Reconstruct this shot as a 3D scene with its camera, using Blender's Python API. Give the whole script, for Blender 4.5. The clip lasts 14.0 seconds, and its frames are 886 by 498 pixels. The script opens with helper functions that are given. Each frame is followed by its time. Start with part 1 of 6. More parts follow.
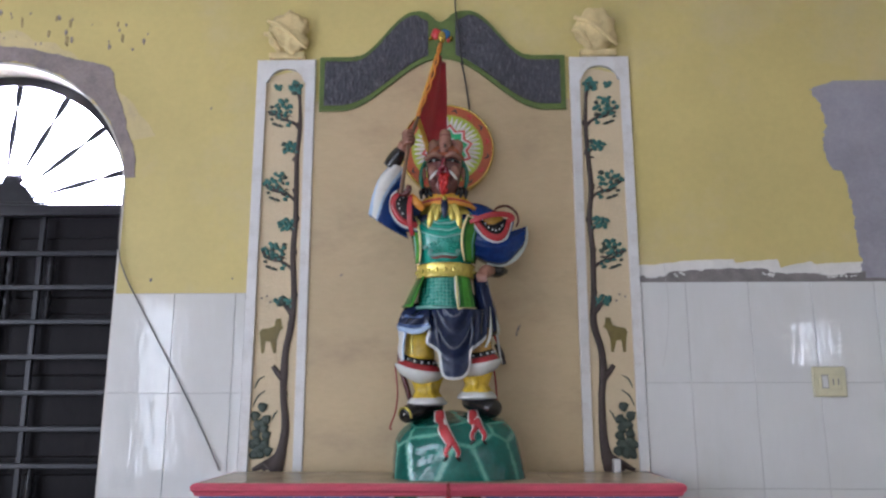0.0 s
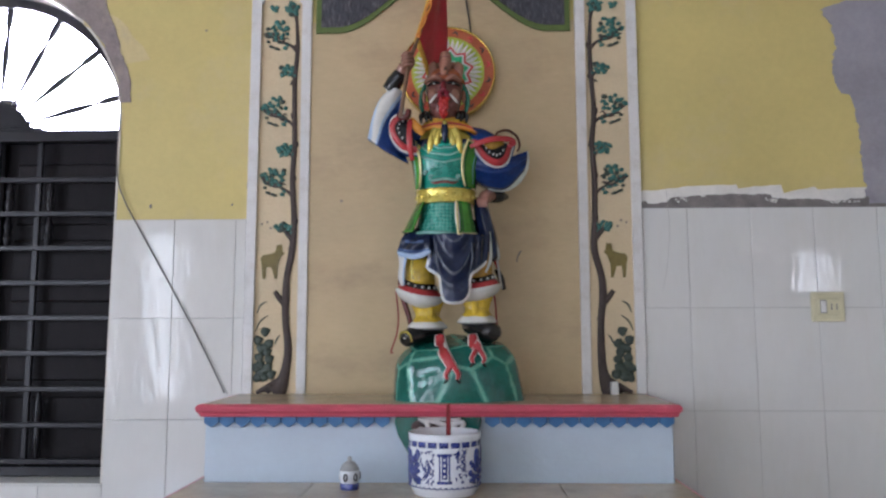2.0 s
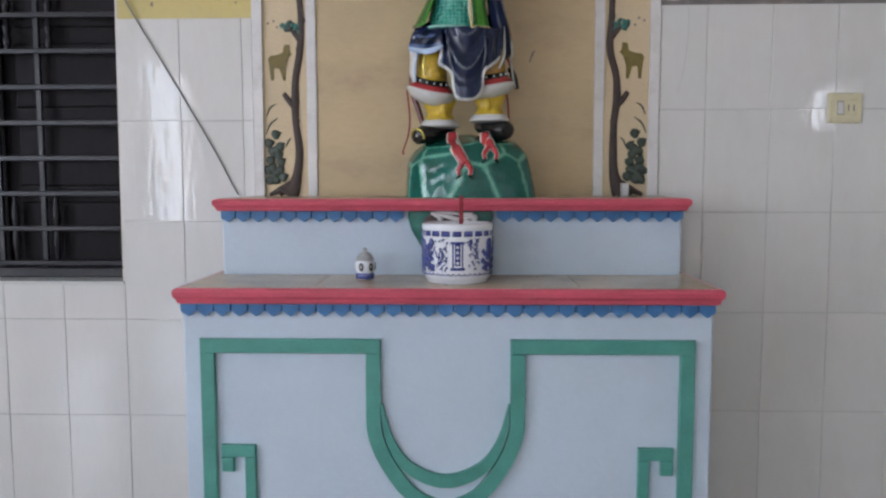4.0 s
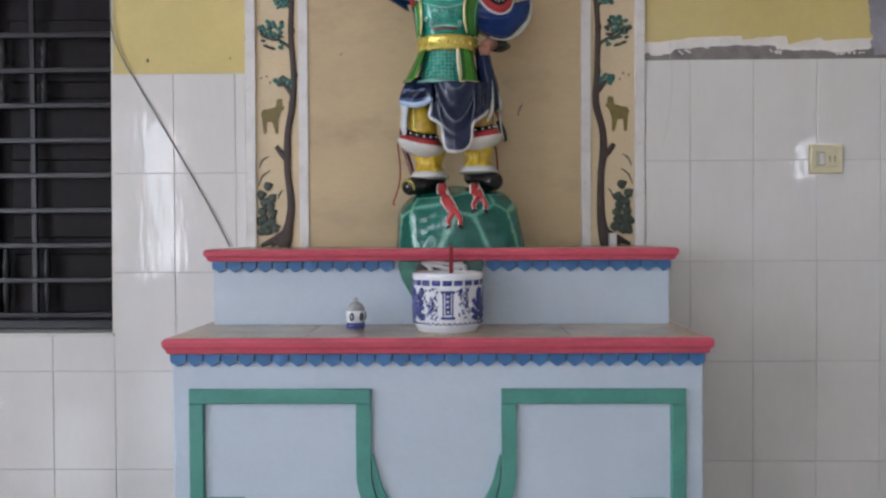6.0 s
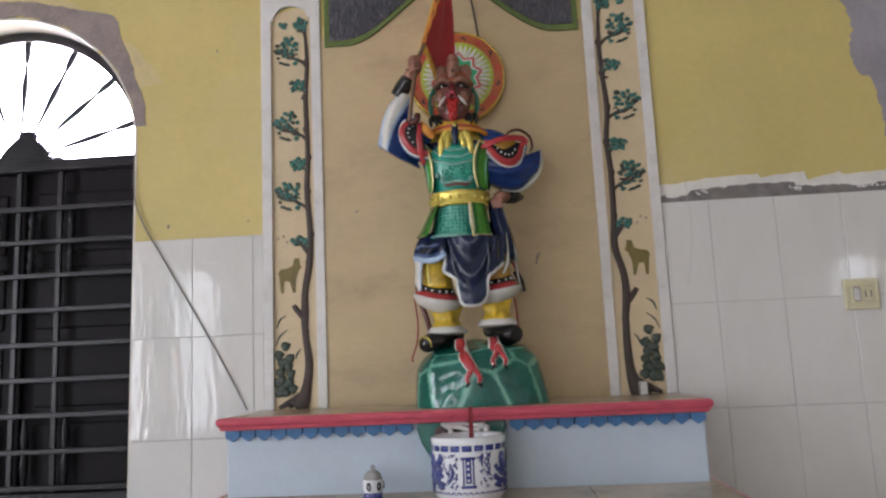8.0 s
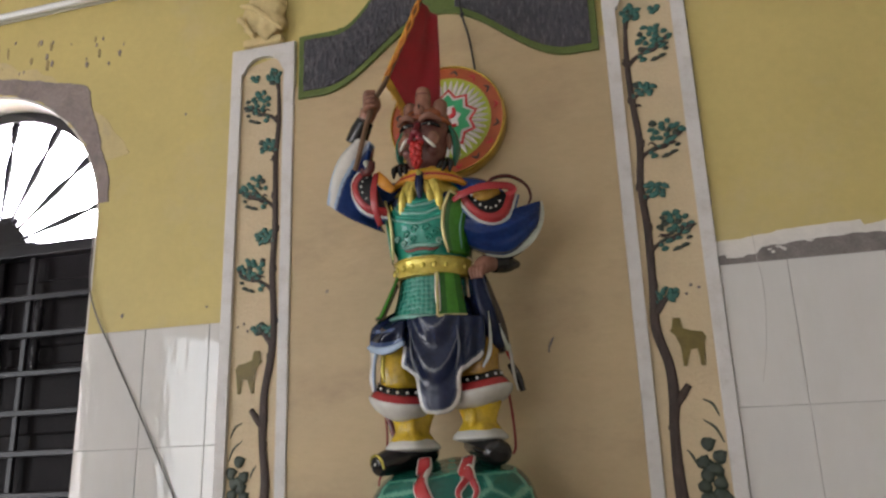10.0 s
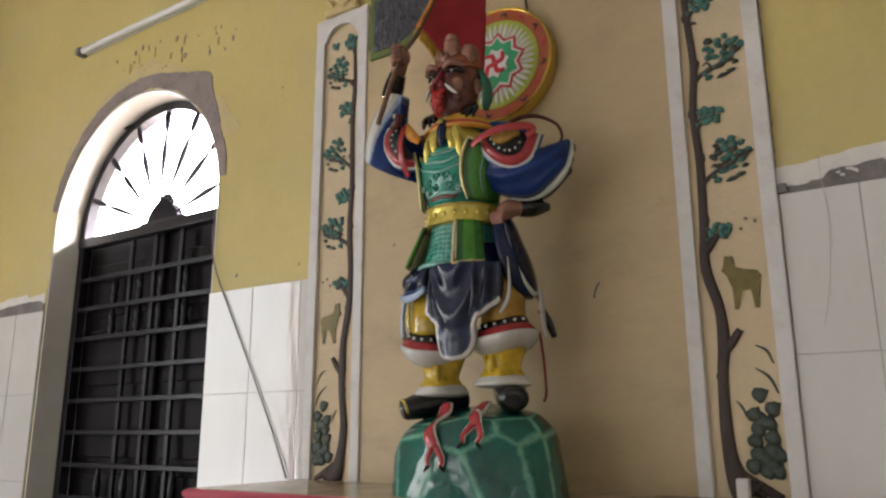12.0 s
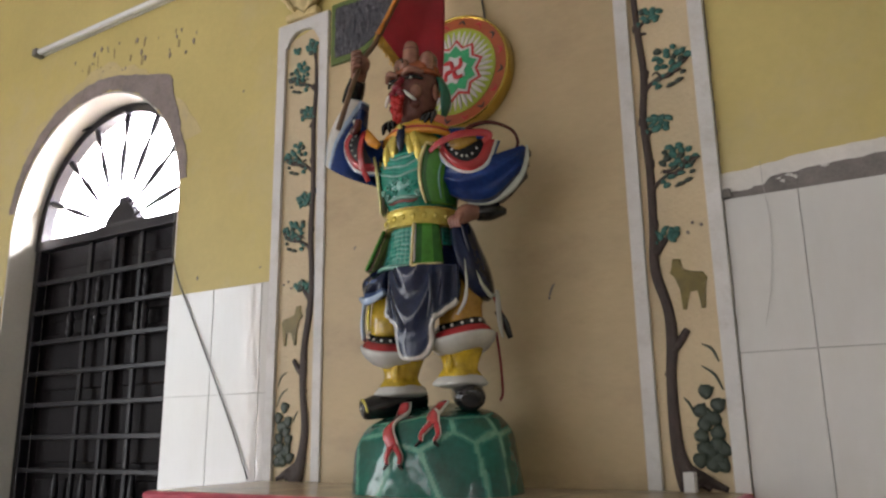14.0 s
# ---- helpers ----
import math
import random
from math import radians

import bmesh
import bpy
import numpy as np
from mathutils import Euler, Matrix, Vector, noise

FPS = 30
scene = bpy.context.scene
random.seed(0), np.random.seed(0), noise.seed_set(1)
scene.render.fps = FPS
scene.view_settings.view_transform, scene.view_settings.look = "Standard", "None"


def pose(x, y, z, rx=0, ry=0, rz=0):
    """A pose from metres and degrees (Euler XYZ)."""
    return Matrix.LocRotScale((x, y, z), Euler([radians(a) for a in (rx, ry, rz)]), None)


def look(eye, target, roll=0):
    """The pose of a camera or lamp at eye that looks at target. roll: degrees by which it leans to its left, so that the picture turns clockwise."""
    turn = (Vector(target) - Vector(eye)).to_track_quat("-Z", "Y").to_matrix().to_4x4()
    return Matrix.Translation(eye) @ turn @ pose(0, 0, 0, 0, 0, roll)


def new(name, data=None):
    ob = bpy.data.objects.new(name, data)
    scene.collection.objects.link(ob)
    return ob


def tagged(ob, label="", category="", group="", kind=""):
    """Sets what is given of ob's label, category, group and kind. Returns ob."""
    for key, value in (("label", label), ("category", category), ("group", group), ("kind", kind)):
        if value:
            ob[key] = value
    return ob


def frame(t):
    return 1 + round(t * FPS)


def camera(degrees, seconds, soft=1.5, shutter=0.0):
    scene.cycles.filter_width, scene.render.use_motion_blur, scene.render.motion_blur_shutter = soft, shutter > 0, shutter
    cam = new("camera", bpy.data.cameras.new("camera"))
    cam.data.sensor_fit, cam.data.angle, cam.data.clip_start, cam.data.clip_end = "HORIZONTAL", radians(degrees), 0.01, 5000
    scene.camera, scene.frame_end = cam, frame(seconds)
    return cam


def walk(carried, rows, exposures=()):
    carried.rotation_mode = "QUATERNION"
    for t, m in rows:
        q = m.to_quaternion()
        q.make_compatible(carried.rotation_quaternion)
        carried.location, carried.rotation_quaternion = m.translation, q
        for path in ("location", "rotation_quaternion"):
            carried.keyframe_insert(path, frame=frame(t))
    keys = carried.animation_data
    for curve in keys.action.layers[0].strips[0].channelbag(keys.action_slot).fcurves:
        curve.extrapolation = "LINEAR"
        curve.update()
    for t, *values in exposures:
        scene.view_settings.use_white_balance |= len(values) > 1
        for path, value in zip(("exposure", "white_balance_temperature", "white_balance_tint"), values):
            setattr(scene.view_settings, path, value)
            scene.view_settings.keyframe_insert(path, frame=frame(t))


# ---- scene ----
cam = camera(59.9, 14.0, soft=2.4)
PATH = [
    (0, (0.067, -3.087, 1.545), (0.026, -1.129, 1.947), -0.1),
    (0.5, (0.074, -3.087, 1.535), (0.017, -1.124, 1.914), 0.1),
    (1, (0.066, -3.083, 1.527), (0.006, -1.112, 1.86), 0.1),
    (1.5, (0.062, -3.075, 1.525), (0.015, -1.097, 1.818), -0.1),
    (2, (0.077, -3.073, 1.525), (0.027, -1.086, 1.751), -0.1),
    (2.5, (0.043, -3.055, 1.483), (0.019, -1.06, 1.63), 0.0),
    (3, (0.049, -3.047, 1.452), (0.018, -1.047, 1.477), -0.3),
    (3.5, (0.061, -3.072, 1.394), (0.007, -1.076, 1.283), 1.0),
    (3.7, (0.048, -3.069, 1.371), (-0.022, -1.078, 1.197), 0.1),
    (5.8, (0.055, -3.092, 1.33), (0.021, -1.094, 1.247), -0.0),
    (6, (0.054, -3.09, 1.345), (0.014, -1.091, 1.309), -0.3),
    (6.5, (0.054, -3.089, 1.384), (0.04, -1.092, 1.498), -1.5),
    (7, (0.052, -3.075, 1.391), (-0.014, -1.091, 1.634), -1.6),
    (7.5, (0.078, -3.058, 1.439), (-0.04, -1.08, 1.709), -2.5),
    (8, (0.128, -3.022, 1.438), (-0.001, -1.049, 1.74), -2.6),
    (8.5, (0.211, -2.915, 1.453), (0.008, -0.961, 1.826), -1.2),
    (9, (0.284, -2.666, 1.478), (-0.041, -0.746, 1.935), -0.2),
    (9.2, (0.328, -2.583, 1.508), (0.026, -0.667, 1.995), -1.7),
    (11.3, (1.035, -1.989, 1.501), (0.062, -0.33, 2.05), 0.5),
    (11.5, (1.074, -1.994, 1.488), (0.054, -0.351, 1.998), 0.4),
    (12, (1.125, -2.01, 1.464), (0.042, -0.392, 1.922), -0.2),
    (12.5, (1.129, -2.034, 1.453), (0.034, -0.418, 1.89), -0.3),
    (13, (1.138, -2.044, 1.454), (0.063, -0.413, 1.881), -1.2),
    (13.5, (1.152, -2.043, 1.451), (0.114, -0.39, 1.889), -1.2),
    (14, (1.163, -2.042, 1.456), (0.159, -0.374, 1.918), -0.9),
]
walk(cam, [(t, look(eye, target, roll)) for t, eye, target, roll in PATH], exposures=[(0, -0.13, 5500, 14), (3.5, -0.18, 5750, 13), (6.5, -0.18, 5900, 14), (9, -0.32, 6250, 13), (11.5, -0.42, 6600, 12), (14, -0.42, 6450, 12)])

# ---- light ----
world = bpy.data.worlds.new("world")
scene.world = world
world.use_nodes = True
wn = world.node_tree
sky = wn.nodes.new("ShaderNodeTexSky")
sky.sky_type, sky.sun_disc = "NISHITA", False
sky.sun_elevation, sky.sun_rotation = radians(14), radians(68)
wn.links.new(sky.outputs[0], wn.nodes["Background"].inputs[0])
wn.nodes["Background"].inputs[1].default_value = 0.12

sun = new("sun", bpy.data.lights.new("sun", "SUN"))
sun.data.energy, sun.data.angle, sun.data.color = 5.0, radians(5), (1.0, 0.95, 0.88)
sun.matrix_world = look((25, 10, 6.7), (0, 0, 0))


def window_light(place, target, width, height, watts, colour):
    """The sky's light in one opening."""
    lamp = new("window_light", bpy.data.lights.new("window_light", "AREA"))
    lamp.data.shape, lamp.data.size, lamp.data.size_y = "RECTANGLE", width, height
    lamp.data.energy, lamp.data.color = watts, colour
    lamp.matrix_world = look(place, target)
    return lamp


DAY = (0.94, 0.97, 1.0)
for y, watts in ((-2.9, 82), (-5.7, 86), (-8.5, 74)):
    window_light((-4.48, y, 1.85), (0, y, 1.85), 1.4, 2.3, watts, DAY)
# Rear doorway and wide east opening are unseen, added as fill light.
window_light((-2.95, -12.45, 1.6), (-2.95, 0, 1.6), 2.5, 2.9, 95, DAY)
window_light((5.68, -6.0, 1.85), (0, -6.0, 1.85), 4.4, 2.3, 6, DAY)
window_light((5.68, -9.05, 2.48), (0, -9.05, 2.48), 0.9, 0.6, 30, DAY)

# ---- materials ----
def srgb(r, g, b):
    return tuple(((c / 255) / 12.92 if c <= 10 else ((c / 255 + 0.055) / 1.055) ** 2.4) for c in (r, g, b)) + (1.0,)


def mat(name, colour, rough=0.5, metal=0.0, var=0.12, scale=5.0, fine=70.0, bump=0.15, dirt=None, dirt_amount=0.0, dirt_scale=3.0, coat=0.0, stretch=(1, 1, 1), spec=0.5):
    """A worn surface: broad and fine variation of one base colour, dirt with its own shape, gloss variation and fine relief."""
    m = bpy.data.materials.new(name)
    m.use_nodes = True
    t = m.node_tree
    n, l = t.nodes, t.links
    p = n["Principled BSDF"]
    co, inf, mp = n.new("ShaderNodeNewGeometry"), n.new("ShaderNodeObjectInfo"), n.new("ShaderNodeMapping")
    mp.inputs["Scale"].default_value = stretch
    l.new(co.outputs["Position"], mp.inputs["Vector"])
    shift = n.new("ShaderNodeVectorMath")
    shift.operation = "ADD"
    l.new(mp.outputs[0], shift.inputs[0])
    l.new(inf.outputs["Random"], shift.inputs[1])
    def noisy(s, detail, r=0.6):
        k = n.new("ShaderNodeTexNoise")
        k.inputs["Scale"].default_value, k.inputs["Detail"].default_value, k.inputs["Roughness"].default_value = s, detail, r
        l.new(shift.outputs[0], k.inputs["Vector"])
        return k
    big, small = noisy(scale, 5), noisy(fine, 4)
    add = n.new("ShaderNodeMath")
    add.operation = "MULTIPLY_ADD"
    l.new(small.outputs["Fac"], add.inputs[0])
    add.inputs[1].default_value = 0.45
    l.new(big.outputs["Fac"], add.inputs[2])
    mr = n.new("ShaderNodeMapRange")
    l.new(add.outputs[0], mr.inputs[0])
    mr.inputs[1].default_value, mr.inputs[2].default_value = 0.45, 1.0
    mr.inputs[3].default_value, mr.inputs[4].default_value = 1 - var, 1 + var
    mul = n.new("ShaderNodeVectorMath")
    mul.operation = "SCALE"
    mul.inputs[0].default_value = colour[:3]
    l.new(mr.outputs[0], mul.inputs["Scale"])
    out = mul.outputs[0]
    if dirt:
        d = noisy(dirt_scale, 8, 0.7)
        ramp = n.new("ShaderNodeMapRange")
        l.new(d.outputs["Fac"], ramp.inputs[0])
        ramp.inputs[1].default_value, ramp.inputs[2].default_value, ramp.inputs[4].default_value = 0.5, 0.75, dirt_amount
        mix = n.new("ShaderNodeMix")
        mix.data_type = "RGBA"
        l.new(ramp.outputs[0], mix.inputs[0])
        l.new(out, mix.inputs[6])
        mix.inputs[7].default_value = dirt
        out = mix.outputs[2]
    l.new(out, p.inputs["Base Color"])
    rr = n.new("ShaderNodeMapRange")
    l.new(big.outputs["Fac"], rr.inputs[0])
    rr.inputs[3].default_value, rr.inputs[4].default_value = rough * 0.8, min(1, rough * 1.2)
    l.new(rr.outputs[0], p.inputs["Roughness"])
    p.inputs["Metallic"].default_value = metal
    p.inputs["Specular IOR Level"].default_value = spec
    p.inputs["Coat Weight"].default_value = coat
    p.inputs["Coat Roughness"].default_value = 0.04
    if bump:
        b = n.new("ShaderNodeBump")
        b.inputs["Strength"].default_value, b.inputs["Distance"].default_value = bump, 0.004
        l.new(small.outputs["Fac"], b.inputs["Height"])
        l.new(b.outputs[0], p.inputs["Normal"])
    return m


def scaled(name, colour, edge, scale):
    """Glazed fish-scale armour."""
    m = mat(name, colour, 0.2, var=0.2, scale=14, bump=0.0, coat=0.5)
    t = m.node_tree
    n, l = t.nodes, t.links
    p = n["Principled BSDF"]
    geo, v, b = n.new("ShaderNodeNewGeometry"), n.new("ShaderNodeTexVoronoi"), n.new("ShaderNodeBump")
    v.inputs["Scale"].default_value, v.inputs["Randomness"].default_value = scale, 0.25
    l.new(geo.outputs["Position"], v.inputs["Vector"])
    b.invert = True
    b.inputs["Strength"].default_value, b.inputs["Distance"].default_value = 0.7, 0.006
    l.new(v.outputs["Distance"], b.inputs["Height"])
    l.new(b.outputs[0], p.inputs["Normal"])
    old = p.inputs["Base Color"].links[0].from_socket
    mix = n.new("ShaderNodeMix")
    mix.data_type = "RGBA"
    r = n.new("ShaderNodeMapRange")
    l.new(v.outputs["Distance"], r.inputs[0])
    r.inputs[1].default_value, r.inputs[2].default_value, r.inputs[4].default_value = 0.35, 0.7, 0.55
    l.new(r.outputs[0], mix.inputs[0])
    l.new(old, mix.inputs[6])
    mix.inputs[7].default_value = edge
    l.new(mix.outputs[2], p.inputs["Base Color"])
    return m


YELLOW = mat("yellow_wall_paint", (0.55, 0.455, 0.165, 1), 0.55, var=0.10, scale=1.6, fine=40, bump=0.25, dirt=(0.52, 0.45, 0.29, 1), dirt_amount=0.6, dirt_scale=1.4)
PEACH = mat("peach_panel_paint", (0.50, 0.388, 0.222, 1), 0.5, var=0.10, scale=2.2, fine=45, bump=0.25, dirt=(0.30, 0.215, 0.135, 1), dirt_amount=0.55, dirt_scale=3.2, stretch=(0.7, 1, 1.5))
NICHE = mat("cream_niche_paint", (0.61, 0.495, 0.315, 1), 0.6, var=0.1, scale=9, fine=90, bump=0.5, dirt=(0.42, 0.30, 0.18, 1), dirt_amount=0.4, dirt_scale=9)
WHITE = mat("white_pilaster_paint", (0.67, 0.66, 0.645, 1), 0.5, var=0.07, scale=7, fine=80, bump=0.35, dirt=(0.42, 0.38, 0.32, 1), dirt_amount=0.55, dirt_scale=12)
TILE = mat("white_glazed_tile", (0.65, 0.645, 0.62, 1), 0.04, var=0.03, scale=3, fine=34, bump=0.20, stretch=(1.6, 1, 0.5), dirt=(0.58, 0.56, 0.50, 1), dirt_amount=0.35, dirt_scale=5)
tile_nodes, tile_links = TILE.node_tree.nodes, TILE.node_tree.links
tile_wave = tile_nodes.new("ShaderNodeTexNoise")
tile_wave.inputs["Scale"].default_value, tile_wave.inputs["Detail"].default_value = 26.0, 0.6
tile_relief = next(q for q in tile_nodes if q.type == "BUMP")
tile_relief.inputs["Strength"].default_value = 0.15
tile_links.new(next(q for q in tile_nodes if q.type == "VECT_MATH").outputs[0], tile_wave.inputs["Vector"])
tile_links.new(tile_wave.outputs["Fac"], tile_relief.inputs["Height"])
GROUT = mat("grey_tile_grout", (0.40, 0.39, 0.37, 1), 0.9, var=0.2, bump=0.4)
MORTAR = mat("grey_cement_mortar", (0.20, 0.18, 0.17, 1), 0.95, var=0.35, scale=14, fine=120, bump=0.9)
# Bare grey cement; the lilac tint in its colour stands for window glare.
CEMENT = mat("glare_tinted_grey_cement", (0.30, 0.285, 0.32, 1), 0.9, var=0.18, scale=5, fine=60, bump=0.5, dirt=(0.42, 0.40, 0.42, 1), dirt_amount=0.6)
BROWNPATCH = mat("brown_grey_bare_plaster", (0.24, 0.20, 0.19, 1), 0.95, var=0.35, scale=10, fine=90, bump=0.8, dirt=(0.36, 0.30, 0.24, 1), dirt_amount=0.7, dirt_scale=9)
UNDER = mat("pale_pink_undercoat", (0.555, 0.46, 0.225, 1), 0.7, var=0.12, scale=4, fine=50, bump=0.4, dirt=(0.38, 0.31, 0.22, 1), dirt_amount=0.65, dirt_scale=13)
RUST = mat("thin_brown_stain", (0.33, 0.25, 0.11, 1), 0.7, var=0.3, scale=20, bump=0.3)
WASH = mat("white_filler", (0.70, 0.68, 0.64, 1), 0.8, var=0.12, scale=12, bump=0.5)
ROOM = mat("pale_room_wall", (0.55, 0.52, 0.44, 1), 0.7, var=0.06, scale=1.5, bump=0.1)
CEIL = mat("white_ceiling_paint", (0.7, 0.7, 0.68, 1), 0.8, var=0.05, scale=1.5, bump=0.1)
FLOOR = mat("polished_floor_tile", (0.36, 0.30, 0.25, 1), 0.12, var=0.15, scale=2, bump=0.03)
REVEAL = mat("whitewashed_reveal", (0.62, 0.60, 0.54, 1), 0.7, var=0.1, scale=4, bump=0.3)
IRON = mat("black_painted_iron", (0.009, 0.008, 0.011, 1), 0.3, var=0.4, scale=20, bump=0.2, spec=0.3)
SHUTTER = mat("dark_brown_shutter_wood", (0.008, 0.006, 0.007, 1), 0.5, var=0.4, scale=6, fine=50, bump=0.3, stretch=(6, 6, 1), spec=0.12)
RED = mat("crimson_gloss_paint", (0.50, 0.075, 0.115, 1), 0.38, var=0.12, scale=8, fine=60, bump=0.25, dirt=(0.35, 0.07, 0.09, 1), dirt_amount=0.5, dirt_scale=10)
BLUE = mat("blue_fringe_paint", (0.045, 0.16, 0.36, 1), 0.45, var=0.2, scale=12, bump=0.25)
PALEBLUE = mat("pale_blue_wash", (0.50, 0.585, 0.665, 1), 0.6, var=0.06, scale=2.5, fine=50, bump=0.25, dirt=(0.47, 0.52, 0.60, 1), dirt_amount=0.4, dirt_scale=4)
SEA = mat("sea_green_moulding_paint", (0.075, 0.27, 0.22, 1), 0.45, var=0.15, scale=9, bump=0.3)
TOP = mat("brown_glazed_top_tile", (0.49, 0.39, 0.265, 1), 0.22, var=0.18, scale=6, fine=60, bump=0.1, dirt=(0.24, 0.17, 0.11, 1), dirt_amount=0.5, dirt_scale=5)
SLATE = mat("dark_chiselled_plaster", (0.066, 0.065, 0.078, 1), 0.8, var=0.35, scale=30, fine=120, bump=0.9, dirt=(0.23, 0.22, 0.25, 1), dirt_amount=0.65, dirt_scale=34, stretch=(2.4, 1, 0.7))
MOSS = mat("moss_green_border_paint", (0.10, 0.145, 0.03, 1), 0.6, var=0.25, scale=18, bump=0.5)
BUD = mat("ochre_moulded_plaster", (0.66, 0.53, 0.26, 1), 0.65, var=0.15, scale=14, bump=0.5, dirt=(0.30, 0.2, 0.1, 1), dirt_amount=0.5, dirt_scale=18)
BARK = mat("dark_brown_relief_paint", (0.055, 0.036, 0.03, 1), 0.6, var=0.4, scale=30, bump=0.8, stretch=(3, 3, 0.6))
LEAF = mat("teal_leaf_paint", (0.042, 0.15, 0.125, 1), 0.5, var=0.4, scale=25, bump=0.5)
OLIVE = mat("olive_relief_paint", (0.16, 0.12, 0.025, 1), 0.5, var=0.25, scale=25, bump=0.4)
DARKLEAF = mat("dark_olive_leaf_paint", (0.042, 0.058, 0.042, 1), 0.5, var=0.3, scale=25, bump=0.5)
GOLD = mat("gold_paint", (0.60, 0.42, 0.07, 1), 0.20, metal=0.8, var=0.2, scale=18, bump=0.2, coat=0.4)
LIME = mat("lime_paint", (0.38, 0.46, 0.05, 1), 0.4, var=0.12, scale=18, bump=0.15)
ORANGE = mat("orange_red_paint", (0.40, 0.085, 0.025, 1), 0.4, var=0.15, scale=18, bump=0.15)
CRIMSON = mat("crimson_paint", (0.52, 0.025, 0.03, 1), 0.35, var=0.15, scale=18, bump=0.15)
GREEN = mat("bright_green_paint", (0.03, 0.36, 0.14, 1), 0.4, var=0.15, scale=18, bump=0.15)
CREAM = mat("cream_plastic", (0.62, 0.58, 0.38, 1), 0.35, var=0.06, scale=12, bump=0.05, dirt=(0.4, 0.36, 0.22, 1), dirt_amount=0.4, dirt_scale=25)
BLACK = mat("black_rubber", (0.012, 0.011, 0.012, 1), 0.4, var=0.3, bump=0.1)
CABLE = mat("grey_cable_sheath", (0.16, 0.15, 0.14, 1), 0.5, var=0.2, bump=0.1)
TUBE = mat("white_lamp_glass", (0.78, 0.79, 0.78, 1), 0.15, var=0.03, bump=0.0)
TIN = mat("grey_worn_glaze", (0.36, 0.36, 0.36, 1), 0.2, var=0.25, scale=30, bump=0.1, coat=0.3)
PORCELAIN = mat("white_porcelain", (0.74, 0.76, 0.80, 1), 0.12, var=0.04, scale=10, bump=0.03, coat=0.6)
COBALT = mat("cobalt_glaze", (0.032, 0.046, 0.22, 1), 0.15, var=0.35, scale=40, bump=0.03, coat=0.6)
ASH = mat("grey_incense_ash", (0.25, 0.23, 0.21, 1), 0.95, var=0.3, scale=40, bump=0.8)
STICK = mat("red_incense_stick", (0.25, 0.02, 0.025, 1), 0.7, var=0.2, bump=0.2)
FLAGRED = mat("dark_red_flag_cloth", (0.36, 0.013, 0.03, 1), 0.55, var=0.25, scale=10, fine=160, bump=0.4)
BRAID = mat("orange_braid_thread", (0.60, 0.22, 0.03, 1), 0.55, var=0.35, scale=40, fine=200, bump=0.7)
FRINGE = mat("golden_flag_fringe", (0.62, 0.36, 0.04, 1), 0.6, var=0.3, scale=30, fine=150, bump=0.6)
POLE = mat("brown_flag_pole", (0.16, 0.09, 0.05, 1), 0.45, var=0.3, scale=20, bump=0.3)

# glazes of the statue, in the order of its slots
def glaze(name, colour, rough=0.16, var=0.2, scale=14, spec=0.5):
    return mat(name, colour, rough, var=var, scale=scale, bump=0.08, coat=0.12 * spec * 2, spec=spec)


